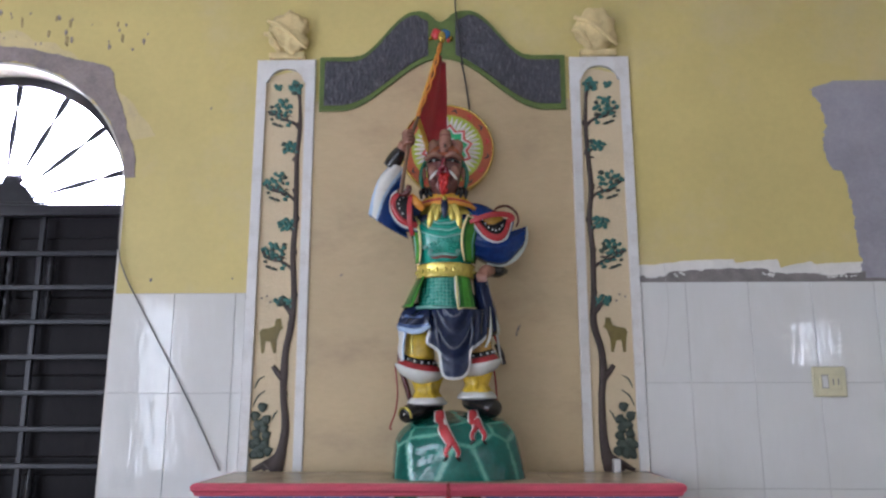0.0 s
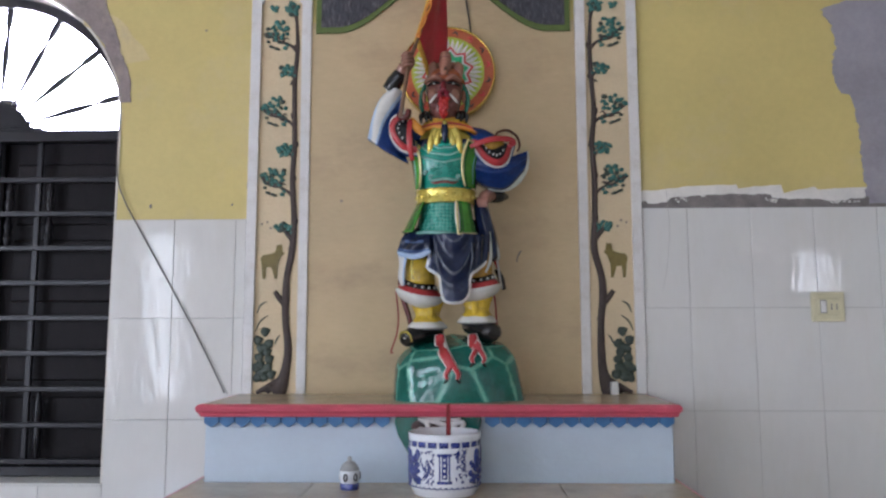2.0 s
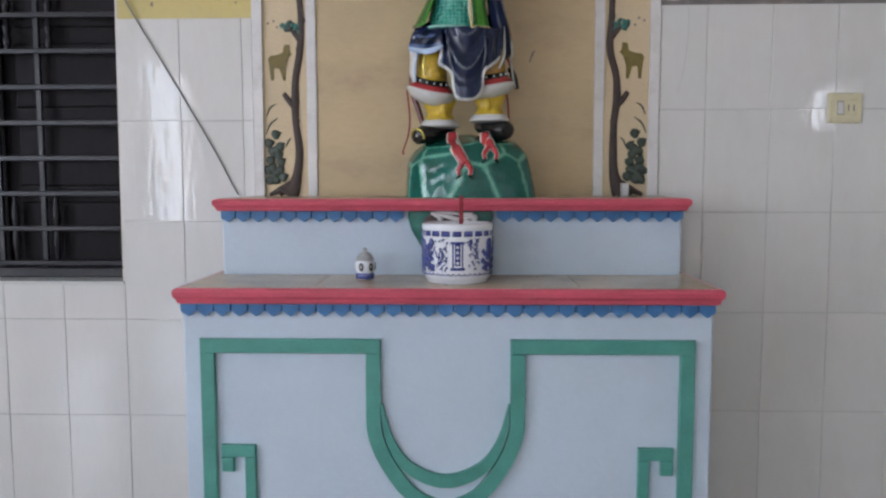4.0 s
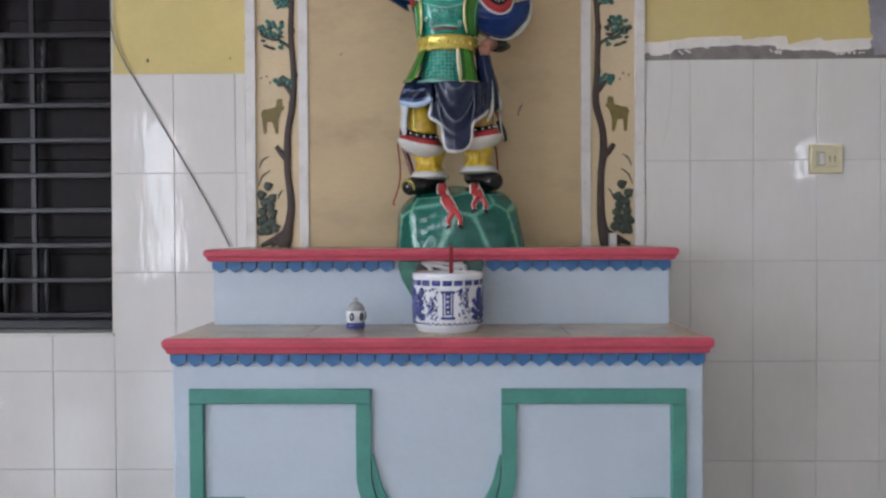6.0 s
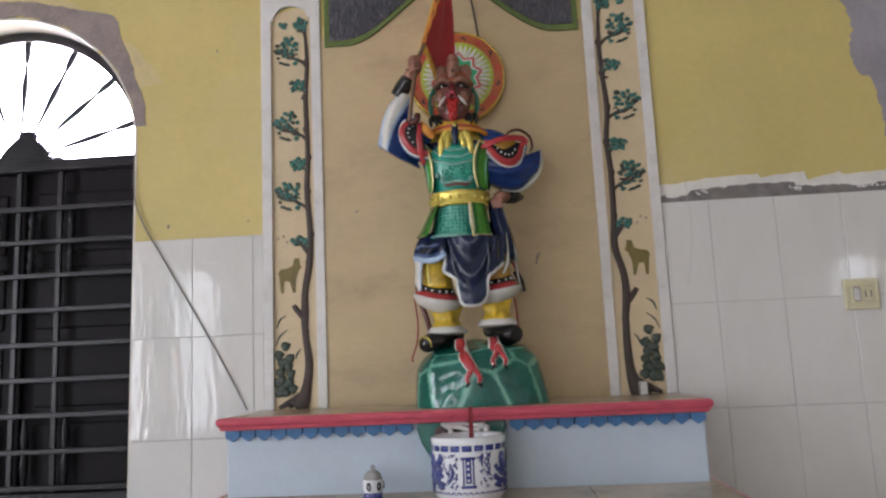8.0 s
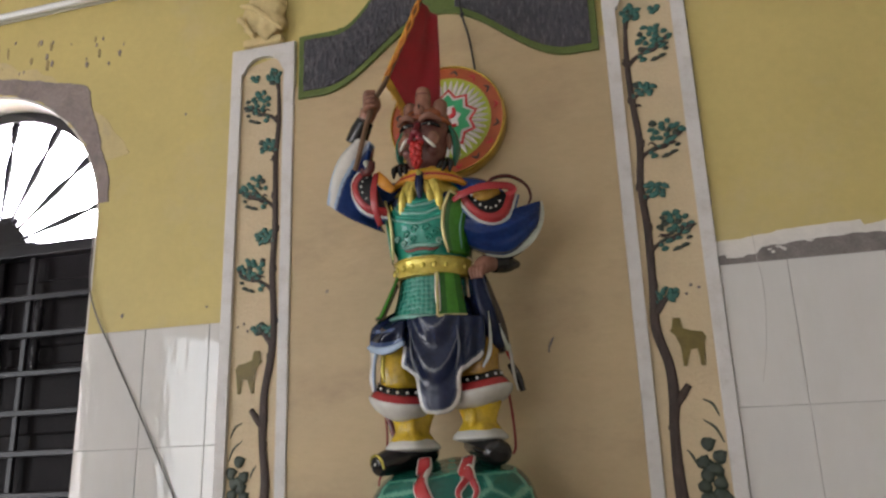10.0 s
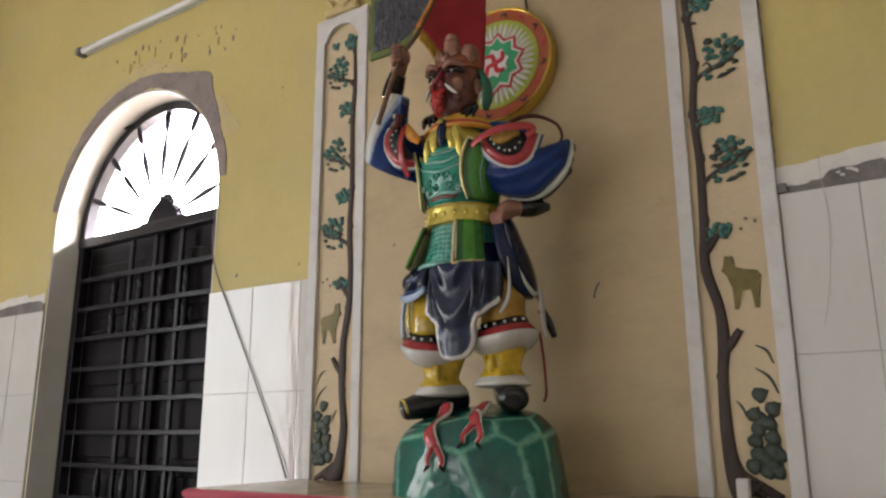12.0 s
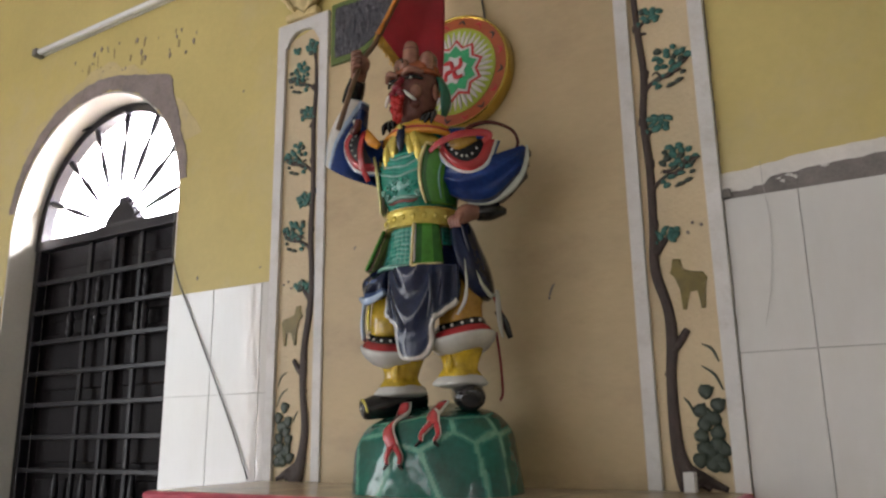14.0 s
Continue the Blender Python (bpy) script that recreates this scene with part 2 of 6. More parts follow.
GLAZES = dict(
    rock=glaze("green_rock_glaze", (0.008, 0.115, 0.085, 1), 0.12, 0.45, 7),
    boot=glaze("black_boot_glaze", (0.012, 0.011, 0.011, 1), 0.12),
    yellow=glaze("yellow_trouser_glaze", (0.55, 0.38, 0.025, 1), 0.2, 0.4, 20),
    white=glaze("white_robe_glaze", (0.60, 0.60, 0.57, 1), 0.2, 0.12),
    navy=glaze("navy_robe_glaze", (0.009, 0.015, 0.044, 1), 0.18, 0.5, 9, 0.3),
    blue=glaze("blue_sleeve_glaze", (0.010, 0.034, 0.16, 1), 0.16, 0.5, 9, 0.28),
    swag=glaze("pale_blue_fold_glaze", (0.06, 0.10, 0.22, 1), 0.2),
    sky=glaze("sky_blue_hem_glaze", (0.36, 0.47, 0.64, 1), 0.2),
    teal=glaze("teal_breastplate_glaze", (0.018, 0.25, 0.18, 1), 0.15, 0.3, 24),
    scale=scaled("teal_scale_glaze", (0.012, 0.20, 0.14, 1), (0.12, 0.42, 0.33, 1), 75),
    lime=glaze("leaf_green_flap_glaze", (0.05, 0.24, 0.02, 1), 0.2, 0.4, 12),
    gold=mat("gold_leaf_glaze", (0.56, 0.46, 0.08, 1), 0.13, metal=0.5, var=0.35, scale=30, bump=0.35, coat=0.5),
    red=glaze("red_trim_glaze", (0.36, 0.030, 0.034, 1), 0.2),
    flesh=glaze("brown_flesh_glaze", (0.27, 0.125, 0.085, 1), 0.18, 0.3, 22),
    face=glaze("dark_red_face_glaze", (0.16, 0.055, 0.045, 1), 0.16, 0.4, 26),
    green=glaze("dark_green_hair_glaze", (0.03, 0.17, 0.11, 1), 0.25),
    orange=glaze("orange_collar_glaze", (0.60, 0.26, 0.03, 1), 0.25),
    vein=glaze("pale_green_seam_glaze", (0.11, 0.32, 0.23, 1), 0.16, 0.35, 20),
    ground=mat("dull_black_ground", (0.010, 0.009, 0.010, 1), 0.45, var=0.3, scale=30, bump=0.1, spec=0.15),
    rock_pale=glaze("mid_green_seam_glaze", (0.028, 0.18, 0.135, 1), 0.14, 0.35, 12),
    fold=glaze("grey_blue_fold_glaze", (0.055, 0.066, 0.10, 1), 0.2, 0.3, 12),
    sage=glaze("pale_sage_edge_glaze", (0.16, 0.36, 0.30, 1), 0.18, 0.3, 20),
    pale=glaze("celadon_lining_glaze", (0.50, 0.54, 0.48, 1), 0.2, 0.15, 12),
    leaf=glaze("deep_leaf_green_glaze", (0.022, 0.125, 0.014, 1), 0.18, 0.4, 12),
    gilt=mat("pale_gilt_edge", (0.62, 0.58, 0.26, 1), 0.16, metal=0.25, var=0.3, scale=30, bump=0.3, coat=0.5),
    ochre=glaze("ochre_cloth_glaze", (0.40, 0.22, 0.03, 1), 0.22, 0.35, 20),
    crimson=glaze("crimson_nose_glaze", (0.22, 0.018, 0.030, 1), 0.14, 0.3, 26),
    vermilion=glaze("vermilion_beard_glaze", (0.43, 0.022, 0.020, 1), 0.12, 0.3, 30),
    orange_brown=glaze("rust_headband_glaze", (0.28, 0.075, 0.03, 1), 0.18, 0.35, 24),
    hoop=glaze("dark_maroon_glaze", (0.10, 0.020, 0.018, 1), 0.2, 0.3, 20),
    bead=glaze("white_bead_glaze", (0.72, 0.70, 0.64, 1), 0.15),
)
SLOT = {k: i for i, k in enumerate(GLAZES)}

# ---- mesh helpers ----
def finish(bm, name, material, parent=None):
    bmesh.ops.recalc_face_normals(bm, faces=bm.faces[:])
    me = bpy.data.meshes.new(name)
    bm.to_mesh(me)
    bm.free()
    for m in material if isinstance(material, (list, tuple)) else [material]:
        me.materials.append(m)
    ob = new(name, me)
    if parent:
        ob.parent = parent
    return ob


def part(name, bm, material, parent, label=""):
    ob = finish(bm, name, material, parent)
    return tagged(ob, label) if label else ob


def thing(name, label, category, group="", kind=""):
    return tagged(new(name), label, category, group, kind)


def box(x0, x1, y0, y1, z0, z1, bevel=0.0, bm=None):
    bm = bm or bmesh.new()
    m = Matrix.LocRotScale(((x0 + x1) / 2, (y0 + y1) / 2, (z0 + z1) / 2), None, (abs(x1 - x0), abs(y1 - y0), abs(z1 - z0)))
    vs = bmesh.ops.create_cube(bm, size=1, matrix=m)["verts"]
    if bevel:
        es = list({e for v in vs for e in v.link_edges})
        bmesh.ops.bevel(bm, geom=es, offset=bevel, segments=2, affect="EDGES", profile=0.5)
    return bm


def prism(poly, y0, y1, bm=None, bevel=0.0):
    """A slab whose outline poly lies in x and z, from depth y0 to y1."""
    bm = bm or bmesh.new()
    a = [bm.verts.new((x, y0, z)) for x, z in poly]
    b = [bm.verts.new((x, y1, z)) for x, z in poly]
    front = bm.faces.new(a)
    bm.faces.new(b[::-1])
    n = len(poly)
    for i in range(n):
        bm.faces.new((a[i], b[i], b[(i + 1) % n], a[(i + 1) % n]))
    if bevel:
        bmesh.ops.bevel(bm, geom=list(front.edges), offset=bevel, segments=2, affect="EDGES", profile=0.5)
    return bm


def loft(bm, rings, mi=0, cap=True, closed=True):
    vs = [[bm.verts.new(p) for p in r] for r in rings]
    n = len(rings[0])
    for r0, r1 in zip(vs, vs[1:]):
        for i in range(n if closed else n - 1):
            f = bm.faces.new((r0[i], r0[(i + 1) % n], r1[(i + 1) % n], r1[i]))
            f.material_index, f.smooth = mi, True
    if cap:
        for r in (vs[0], vs[-1]):
            f = bm.faces.new(r)
            f.material_index, f.smooth = mi, True
    return bm


def smooth_path(pts, steps=6):
    """Catmull-Rom through pts (tuples of any length)."""
    p = [np.array(q, float) for q in pts]
    p = [2 * p[0] - p[1], *p, 2 * p[-1] - p[-2]]
    out = []
    for i in range(1, len(p) - 2):
        a, b, c, d = p[i - 1:i + 3]
        for k in range(steps):
            t = k / steps
            out.append(0.5 * (2 * b + (c - a) * t + (2 * a - 5 * b + 4 * c - d) * t * t + (3 * b - a - 3 * c + d) * t ** 3))
    out.append(p[-2])
    return out


def tube(bm, pts, radii, seg=10, mi=0, flat=1.0, steps=6, up=(0, 1, 0)):
    """A round or flattened bar along pts; flat scales its thickness along up."""
    if np.isscalar(radii):
        radii = [radii] * len(pts)
    path = smooth_path([(*p, r) for p, r in zip(pts, radii)], steps)
    rings = []
    for i, q in enumerate(path):
        c, r = Vector(q[:3].tolist()), max(float(q[3]), 0.0005)
        d = Vector((path[min(i + 1, len(path) - 1)][:3] - path[max(i - 1, 0)][:3]).tolist())
        d.normalize()
        s = d.cross(Vector(up))
        s = s.normalized() if s.length > 1e-3 else Vector((1, 0, 0))
        u = s.cross(d).normalized()
        rings.append([c + r * (math.cos(a) * s + flat * math.sin(a) * u) for a in (2 * math.pi * k / seg for k in range(seg))])
    return loft(bm, rings, mi)


def blob(bm, c, r, mi=0, seg=16, rows=10, rough=0.0, freq=8.0, turn=None):
    """An ellipsoid with a slightly uneven skin."""
    rings = []
    turn = turn or Matrix.Identity(3)
    for i in range(rows + 1):
        v = math.pi * (0.02 + 0.96 * i / rows)
        ring = []
        for k in range(seg):
            a = 2 * math.pi * k / seg
            d = Vector((math.sin(v) * math.cos(a), math.sin(v) * math.sin(a), math.cos(v)))
            q = 1 + rough * noise.noise(Vector(c) * 3 + d * freq * 0.2)
            ring.append(Vector(c) + turn @ Vector((d.x * r[0] * q, d.y * r[1] * q, d.z * r[2] * q)))
        rings.append(ring)
    return loft(bm, rings, mi)


def body(bm, sections, mi=0, seg=32, folds=0, steps=4):
    """A draped or rounded body through sections (z, cx, cy, rx, ry, fold depth)."""
    rings = []
    for z, cx, cy, rx, ry, amp in smooth_path(sections, steps):
        ring = []
        for k in range(seg):
            a = 2 * math.pi * k / seg
            q = 1 + amp * math.sin(folds * a + 0.7) if folds else 1
            ring.append((cx + rx * q * math.cos(a), cy + ry * q * math.sin(a), z))
        rings.append(ring)
    return loft(bm, rings, mi)


def sheet(bm, f, nu, nv, thick, mi=0, axis=(0, 1, 0)):
    """A cloth f(u, v), u and v from 0 to 1, with thickness along axis."""
    ax = Vector(axis) * thick
    g = [[Vector(f(i / nu, j / nv)) for i in range(nu + 1)] for j in range(nv + 1)]
    a = [[bm.verts.new(p) for p in r] for r in g]
    b = [[bm.verts.new(p + ax) for p in r] for r in g]
    fs = []
    for j in range(nv):
        for i in range(nu):
            fs.append(bm.faces.new((a[j][i], a[j][i + 1], a[j + 1][i + 1], a[j + 1][i])))
            fs.append(bm.faces.new((b[j][i], b[j + 1][i], b[j + 1][i + 1], b[j][i + 1])))
    for j in range(nv):
        for i in (0, nu):
            fs.append(bm.faces.new((a[j][i], a[j + 1][i], b[j + 1][i], b[j][i])))
    for i in range(nu):
        for j in (0, nv):
            fs.append(bm.faces.new((a[j][i], b[j][i], b[j][i + 1], a[j][i + 1])))
    for q in fs:
        q.material_index, q.smooth = mi, True
    return bm


def lathe(profile, c, seg=40, bm=None, mi=0):
    """A turned body from (radius, z) pairs about an upright axis at c."""
    bm = bm or bmesh.new()
    return loft(bm, [[(c[0] + r * math.cos(2 * math.pi * k / seg), c[1] + r * math.sin(2 * math.pi * k / seg), c[2] + z) for k in range(seg)] for r, z in profile], mi)


def disc_y(bm, c, r, y0, y1, seg=48, mi=0):
    return prism([(c[0] + r * math.cos(2 * math.pi * k / seg), c[1] + r * math.sin(2 * math.pi * k / seg)) for k in range(seg)], y0, y1, bm)


def ease(t):
    t = min(1, max(0, t))
    return 0.5 - 0.5 * math.cos(math.pi * t)


# ---- structure ----
WX, WZ, WR = -1.945, 2.415, 0.612           # arched window: axis, springing, radius
WL, WRT, SILL, WD = WX - WR, WX + WR - 0.01, 0.945, 0.24
XL, XR, YB, ZC = -4.4, 5.6, -12.6, 4.3
arch = [(WX + WR * math.cos(a), WZ + WR * math.sin(a)) for a in (math.pi * k / 40 for k in range(41))]

wall = bmesh.new()
prism([(XL, 0), (WL, 0), (WL, WZ), *arch[::-1][1:-1], (WX + WR, WZ), (WRT, SILL), (WRT, 0), (XR, 0), (XR, ZC), (XL, ZC)], 0.0, WD, wall)
wall_north = tagged(finish(wall, "wall_north", YELLOW), "yellow painted wall with worn plaster above white tiles", "wall", kind="structure")
tagged(finish(box(WL, WRT, 0.0, WD, 0.0, SILL), "wall_below_window", ROOM), "low masonry wall under the arched window", "wall", kind="structure")

w = bmesh.new()
for y0, y1 in ((YB, -9.25), (-7.75, -6.45), (-4.95, -3.65), (-2.15, 0.0)):
    box(XL - 0.2, XL, y0, y1, 0, ZC, 0, w)
for y0, y1 in ((-9.25, -7.75), (-6.45, -4.95), (-3.65, -2.15)):
    box(XL - 0.2, XL, y0, y1, 0, 0.65, 0, w)
    box(XL - 0.2, XL, y0, y1, 3.05, ZC, 0, w)
tagged(finish(w, "wall_west", ROOM), "pale painted side wall with three window openings", "wall", kind="structure")
w = bmesh.new()
for y0, y1, z0, z1 in ((YB, -9.5, 0, ZC), (-9.5, -8.6, 0, 2.18), (-9.5, -8.6, 2.78, ZC), (-8.6, -8.2, 0, ZC), (-8.2, -3.8, 0, 0.7), (-8.2, -3.8, 3.0, ZC), (-3.8, WD, 0, ZC)):
    box(XR, XR + 0.2, y0, y1, z0, z1, 0, w)
tagged(finish(w, "wall_east", ROOM), "pale side wall with a small window and an added unseen fill opening", "wall", kind="structure")
w = bmesh.new()
box(XL, -4.0, YB - 0.2, YB, 0, ZC, 0, w)
box(-4.0, -1.7, YB - 0.2, YB, 3.05, ZC, 0, w)
box(-4.0, -1.7, YB - 0.2, YB, 0, 0.12, 0, w)
box(-1.7, XR, YB - 0.2, YB, 0, ZC, 0, w)
tagged(finish(w, "wall_south", ROOM), "pale unseen rear wall with a wide opening added for fill light", "wall", kind="structure")
tagged(finish(box(XL - 0.2, XR + 0.2, YB - 0.2, WD, -0.1, 0.0), "floor", FLOOR), "polished brown floor", "floor", kind="structure")
tagged(finish(box(XL - 0.2, XR + 0.2, YB - 0.2, WD, ZC, ZC + 0.1), "ceiling", CEIL), "white painted ceiling", "ceiling", kind="structure")
tagged(finish(box(-60, 60, -60, 60, -0.3, -0.12), "ground", ROOM), "pale bare ground outside", "ground", kind="structure")

# whitewashed lining of the window opening
lin = bmesh.new()
r0, r1 = WR - 0.002, WR - 0.010
out = [(WX + r0 * math.cos(a), WZ + r0 * math.sin(a)) for a in (math.pi * k / 40 for k in range(41))]
inn = [(WX + r1 * math.cos(a), WZ + r1 * math.sin(a)) for a in (math.pi * k / 40 for k in range(41))]
prism([(WRT - 0.002, SILL), *out, (WL + 0.002, SILL), (WL + 0.010, SILL), *inn[::-1], (WRT - 0.010, SILL)], 0.002, WD, lin)
tagged(finish(lin, "trim", REVEAL), "whitewashed lining of the arched window opening", "window reveal", kind="structure")

# ---- arched window ----
GY = 0.15
window_1 = tagged(new("window_1"), "arched window with black iron grille and fan light", "window", kind="structure")
ring = bmesh.new()
ro, ri = WR - 0.012, WR - 0.055
po = [(WX + ro * math.cos(a), WZ + ro * math.sin(a)) for a in (math.pi * k / 40 for k in range(41))]
pi_ = [(WX + ri * math.cos(a), WZ + ri * math.sin(a)) for a in (math.pi * k / 40 for k in range(41))]
prism([*po, *pi_[::-1]], GY - 0.02, GY + 0.03, ring)
part("arch_frame", ring, IRON, window_1, "dark curved frame of the fan light")
for name, b in (("side_frame", (WL + 0.012, WL + 0.055, GY - 0.02, GY + 0.03, SILL + 0.01, WZ)), ("side_frame", (WRT - 0.055, WRT - 0.012, GY - 0.02, GY + 0.03, SILL + 0.01, WZ)),
                ("transom", (WL + 0.012, WRT - 0.012, GY - 0.025, GY + 0.03, WZ - 0.05, WZ)), ("bottom_frame", (WL + 0.055, WRT - 0.055, GY - 0.02, GY + 0.03, SILL + 0.01, SILL + 0.05))):
    part(name, box(*b, bevel=0.005), IRON, window_1)
hub = bmesh.new()
prism([(WX + 0.02 + 0.125 * math.cos(q) ** 3 * 0.35 + 0.125 * math.cos(q) * 0.65, WZ - 0.01 + 0.135 * math.sin(q)) for q in (math.pi * k / 24 for k in range(25))], GY + 0.008, GY + 0.045, hub)
box(WX - 0.15, WX + 0.19, GY + 0.004, GY + 0.048, WZ - 0.03, WZ + 0.022, 0.006, hub)
blob(hub, (WX + 0.02, GY + 0.026, WZ + 0.125), (0.050, 0.02, 0.028))
part("fan_hub", hub, IRON, window_1, "dark half-round hub of the fan light")
for k in range(7):
    a = radians(87.5 + 23.9 * (k - 3))
    bm = bmesh.new()
    prof = [(0.13, 0.006), (0.20, 0.007), (0.27, 0.011), (0.34, 0.015), (0.39, 0.013), (0.43, 0.008), (0.46, 0.008), (0.485, 0.014), (0.525, 0.016), (0.565, 0.013)]
    tube(bm, [(WX + q * math.cos(a), GY, WZ + q * math.sin(a)) for q, _ in prof], [r for _, r in prof], 8, steps=3)
    part("fan_baluster", bm, IRON, window_1)
for k in range(9):
    z = 2.197 - 0.1478 * k
    part("crossbar", box(WL + 0.05, WRT - 0.05, GY - 0.018, GY - 0.004, z - 0.011, z + 0.011, 0.003), IRON, window_1)
for x in (WX - 0.174, WX + 0.008, WX + 0.195):
    part("upright_bar", box(x - 0.012, x + 0.012, GY - 0.004, GY + 0.014, SILL + 0.05, WZ - 0.05, 0.003), IRON, window_1)
for x in (WX - 0.092, WX + 0.068, WX + 0.245, WX - 0.29):
    for z0, z1 in ((2.05, 2.19), (1.905, 2.04), (1.02, 1.30)):
        bm = bmesh.new()
        prof = [(0, 0.009), (0.12, 0.012), (0.3, 0.018), (0.5, 0.013), (0.7, 0.018), (0.88, 0.012), (1, 0.009)]
        tube(bm, [(x, GY + 0.005, z0 + q * (z1 - z0)) for q, _ in prof], [r for _, r in prof], 8, steps=3)
        part("grille_baluster", bm, IRON, window_1)
for s in (-1, 1):
    x0, x1 = (WL + 0.012, WX - 0.001) if s < 0 else (WX + 0.001, WRT - 0.012)
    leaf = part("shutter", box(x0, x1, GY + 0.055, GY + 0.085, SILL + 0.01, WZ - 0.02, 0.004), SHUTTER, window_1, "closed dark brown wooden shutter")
    for k in range(4):
        z0 = SILL + 0.06 + k * 0.335
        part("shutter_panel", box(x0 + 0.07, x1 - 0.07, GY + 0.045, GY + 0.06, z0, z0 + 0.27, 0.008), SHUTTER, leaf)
# Black stick poking from the ring, a twig-like stub rather than a fitting.
part("catch", tube(bmesh.new(), [(WX - 0.37, 0.095, WZ + 0.520), (WX - 0.30, 0.115, WZ + 0.535), (WX - 0.225, GY - 0.01, WZ + 0.545)], [0.007, 0.009, 0.012], 8), IRON, window_1, "dark twig-like stub poking out by the fan light")
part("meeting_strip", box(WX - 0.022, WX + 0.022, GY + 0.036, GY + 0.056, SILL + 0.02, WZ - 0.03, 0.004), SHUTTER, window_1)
tagged(finish(box(WL + 0.002, WRT - 0.002, -0.012, GY + 0.05, SILL, SILL + 0.010, 0.003), "window_sill", TILE), "white tiled window sill", "window sill", kind="structure")

grille = tagged(new("window_2"), "small barred window high in the opposite wall", "window", kind="structure")
for k in range(4):
    y = -9.5 + 0.3 * k
    part("bar", box(5.60, 5.63, y - 0.03, y + 0.03, 2.16, 2.80, 0.004), IRON, grille)
for z in (2.17, 2.56, 2.79):
    part("crossbar", box(5.60, 5.63, -9.53, -8.57, z - 0.02, z + 0.02, 0.004), IRON, grille)

sky_m = bpy.data.materials.new("hazy_daylight")
sky_m.use_nodes = True
sn, sl = sky_m.node_tree.nodes, sky_m.node_tree.links
em, tx, cr = sn.new("ShaderNodeEmission"), sn.new("ShaderNodeTexNoise"), sn.new("ShaderNodeValToRGB")
tx.inputs["Scale"].default_value, tx.inputs["Detail"].default_value = 0.8, 6
cr.color_ramp.elements[0].position, cr.color_ramp.elements[1].position = 0.42, 0.58
cr.color_ramp.elements[0].color, cr.color_ramp.elements[1].color = (0.62, 0.55, 0.70, 1), (1, 1, 1, 1)
sl.new(tx.outputs["Fac"], cr.inputs[0])
sl.new(cr.outputs[0], em.inputs[0])
em.inputs[1].default_value = 110.0
sl.new(em.outputs[0], sn["Material Output"].inputs[0])
tagged(finish(box(-40, 8, 7.0, 7.1, -0.1, 9.5), "backdrop", sky_m), "hazy bright daylight outside the window", "backdrop", kind="structure")

# ---- worn plaster ----
def ragged(f0, f1, t0, t1, n, seed, amp, freq, y, depth, bm=None):
    """A thin ragged patch between two edge curves f0(t), f1(t) -> (x, z)."""
    def rough(p, k):
        q = Vector((p[0] * freq, p[1] * freq, seed + 7.3 * k))
        return p[0] + amp * noise.noise(q) + amp * 0.5 * noise.noise(q * 3.1), p[1] + amp * noise.noise(q + Vector((9, 5, 2))) + amp * 0.5 * noise.noise(q * 3.3 + Vector((3, 1, 4)))
    ts = [t0 + (t1 - t0) * i / n for i in range(n + 1)]
    return prism([*(rough(f0(t), 0) for t in ts), *(rough(f1(t), 1) for t in reversed(ts))], y, y + depth, bm)


def patch(name, bm, material, label):
    return tagged(finish(bm, name, material), label, "wall patch", kind="structure")


def arc_at(r):
    return lambda a: (WX + r * math.cos(a), WZ + r * math.sin(a))


patch("undercoat_patch", ragged(arc_at(WR + 0.02), lambda a: arc_at(WR + 0.11 + 0.03 * math.sin(5 * a))(a), 0.35, 2.5, 80, 6.0, 0.05, 4, -0.0015, 0.003), UNDER, "pale pinkish undercoat round the window arch")
arch_patch = ragged(arc_at(WR + 0.001), lambda a: arc_at(WR + 0.040 + 0.085 * math.exp(-(abs(a - 0.86) / 0.20) ** 1.3) + 0.03 * math.sin(a))(a), 0.12, 2.95, 160, 3.0, 0.011, 14, -0.004, 0.006)
patch("plaster_patch", arch_patch, BROWNPATCH, "bare grey-brown plaster round the window arch")
for k in range(26):
    rx, rz = random.uniform(-0.3, 0.62), random.uniform(0.06, 0.24)
    c, s = (WX + rx + 0.05, WZ + WR + rz * (1.2 - abs(rx))), random.choice((0.002, 0.003, 0.004, 0.005, 0.008))
    bm = prism([(c[0] + s * (1 + 0.5 * noise.noise(Vector((k, j, 0.5)))) * math.cos(2 * math.pi * j / 12) * 0.8, c[1] + s * (1.7 + 0.9 * noise.noise(Vector((k, j, 2.5)))) * math.sin(2 * math.pi * j / 12)) for j in range(12)], -0.003, 0.002)
    tagged(finish(bm, "plaster_chip", BROWNPATCH), "small chip in the yellow wall paint", "wall patch", "chips in the paint", "structure")
drip = random.Random(9)
for k in range(13):
    x, z, ln = WX + drip.uniform(-0.12, 0.60), WZ + WR + drip.uniform(0.10, 0.24), drip.uniform(0.010, 0.030)
    mk = tagged(finish(blob(bmesh.new(), (0, 0, 0), (drip.uniform(0.003, 0.009), 0.0009, ln), seg=9, rows=9, rough=0.9, freq=20), "rust_drip", RUST), "faint brown drip in the yellow wall paint", "wall patch", "drips above the arch", "structure")
    mk.matrix_world = pose(x, -0.0006, z - 0.10 * abs(x - WX), 0, drip.uniform(-8, 8), 0)
RT = 2.036                                   # top of the right tiles
def along(knots):
    """Straight runs between (place, value) knots."""
    def f(t):
        for (a, u), (c, v) in zip(knots, knots[1:]):
            if t <= c:
                return u + (v - u) * max(0.0, (t - a) / (c - a))
        return knots[-1][1]
    return f


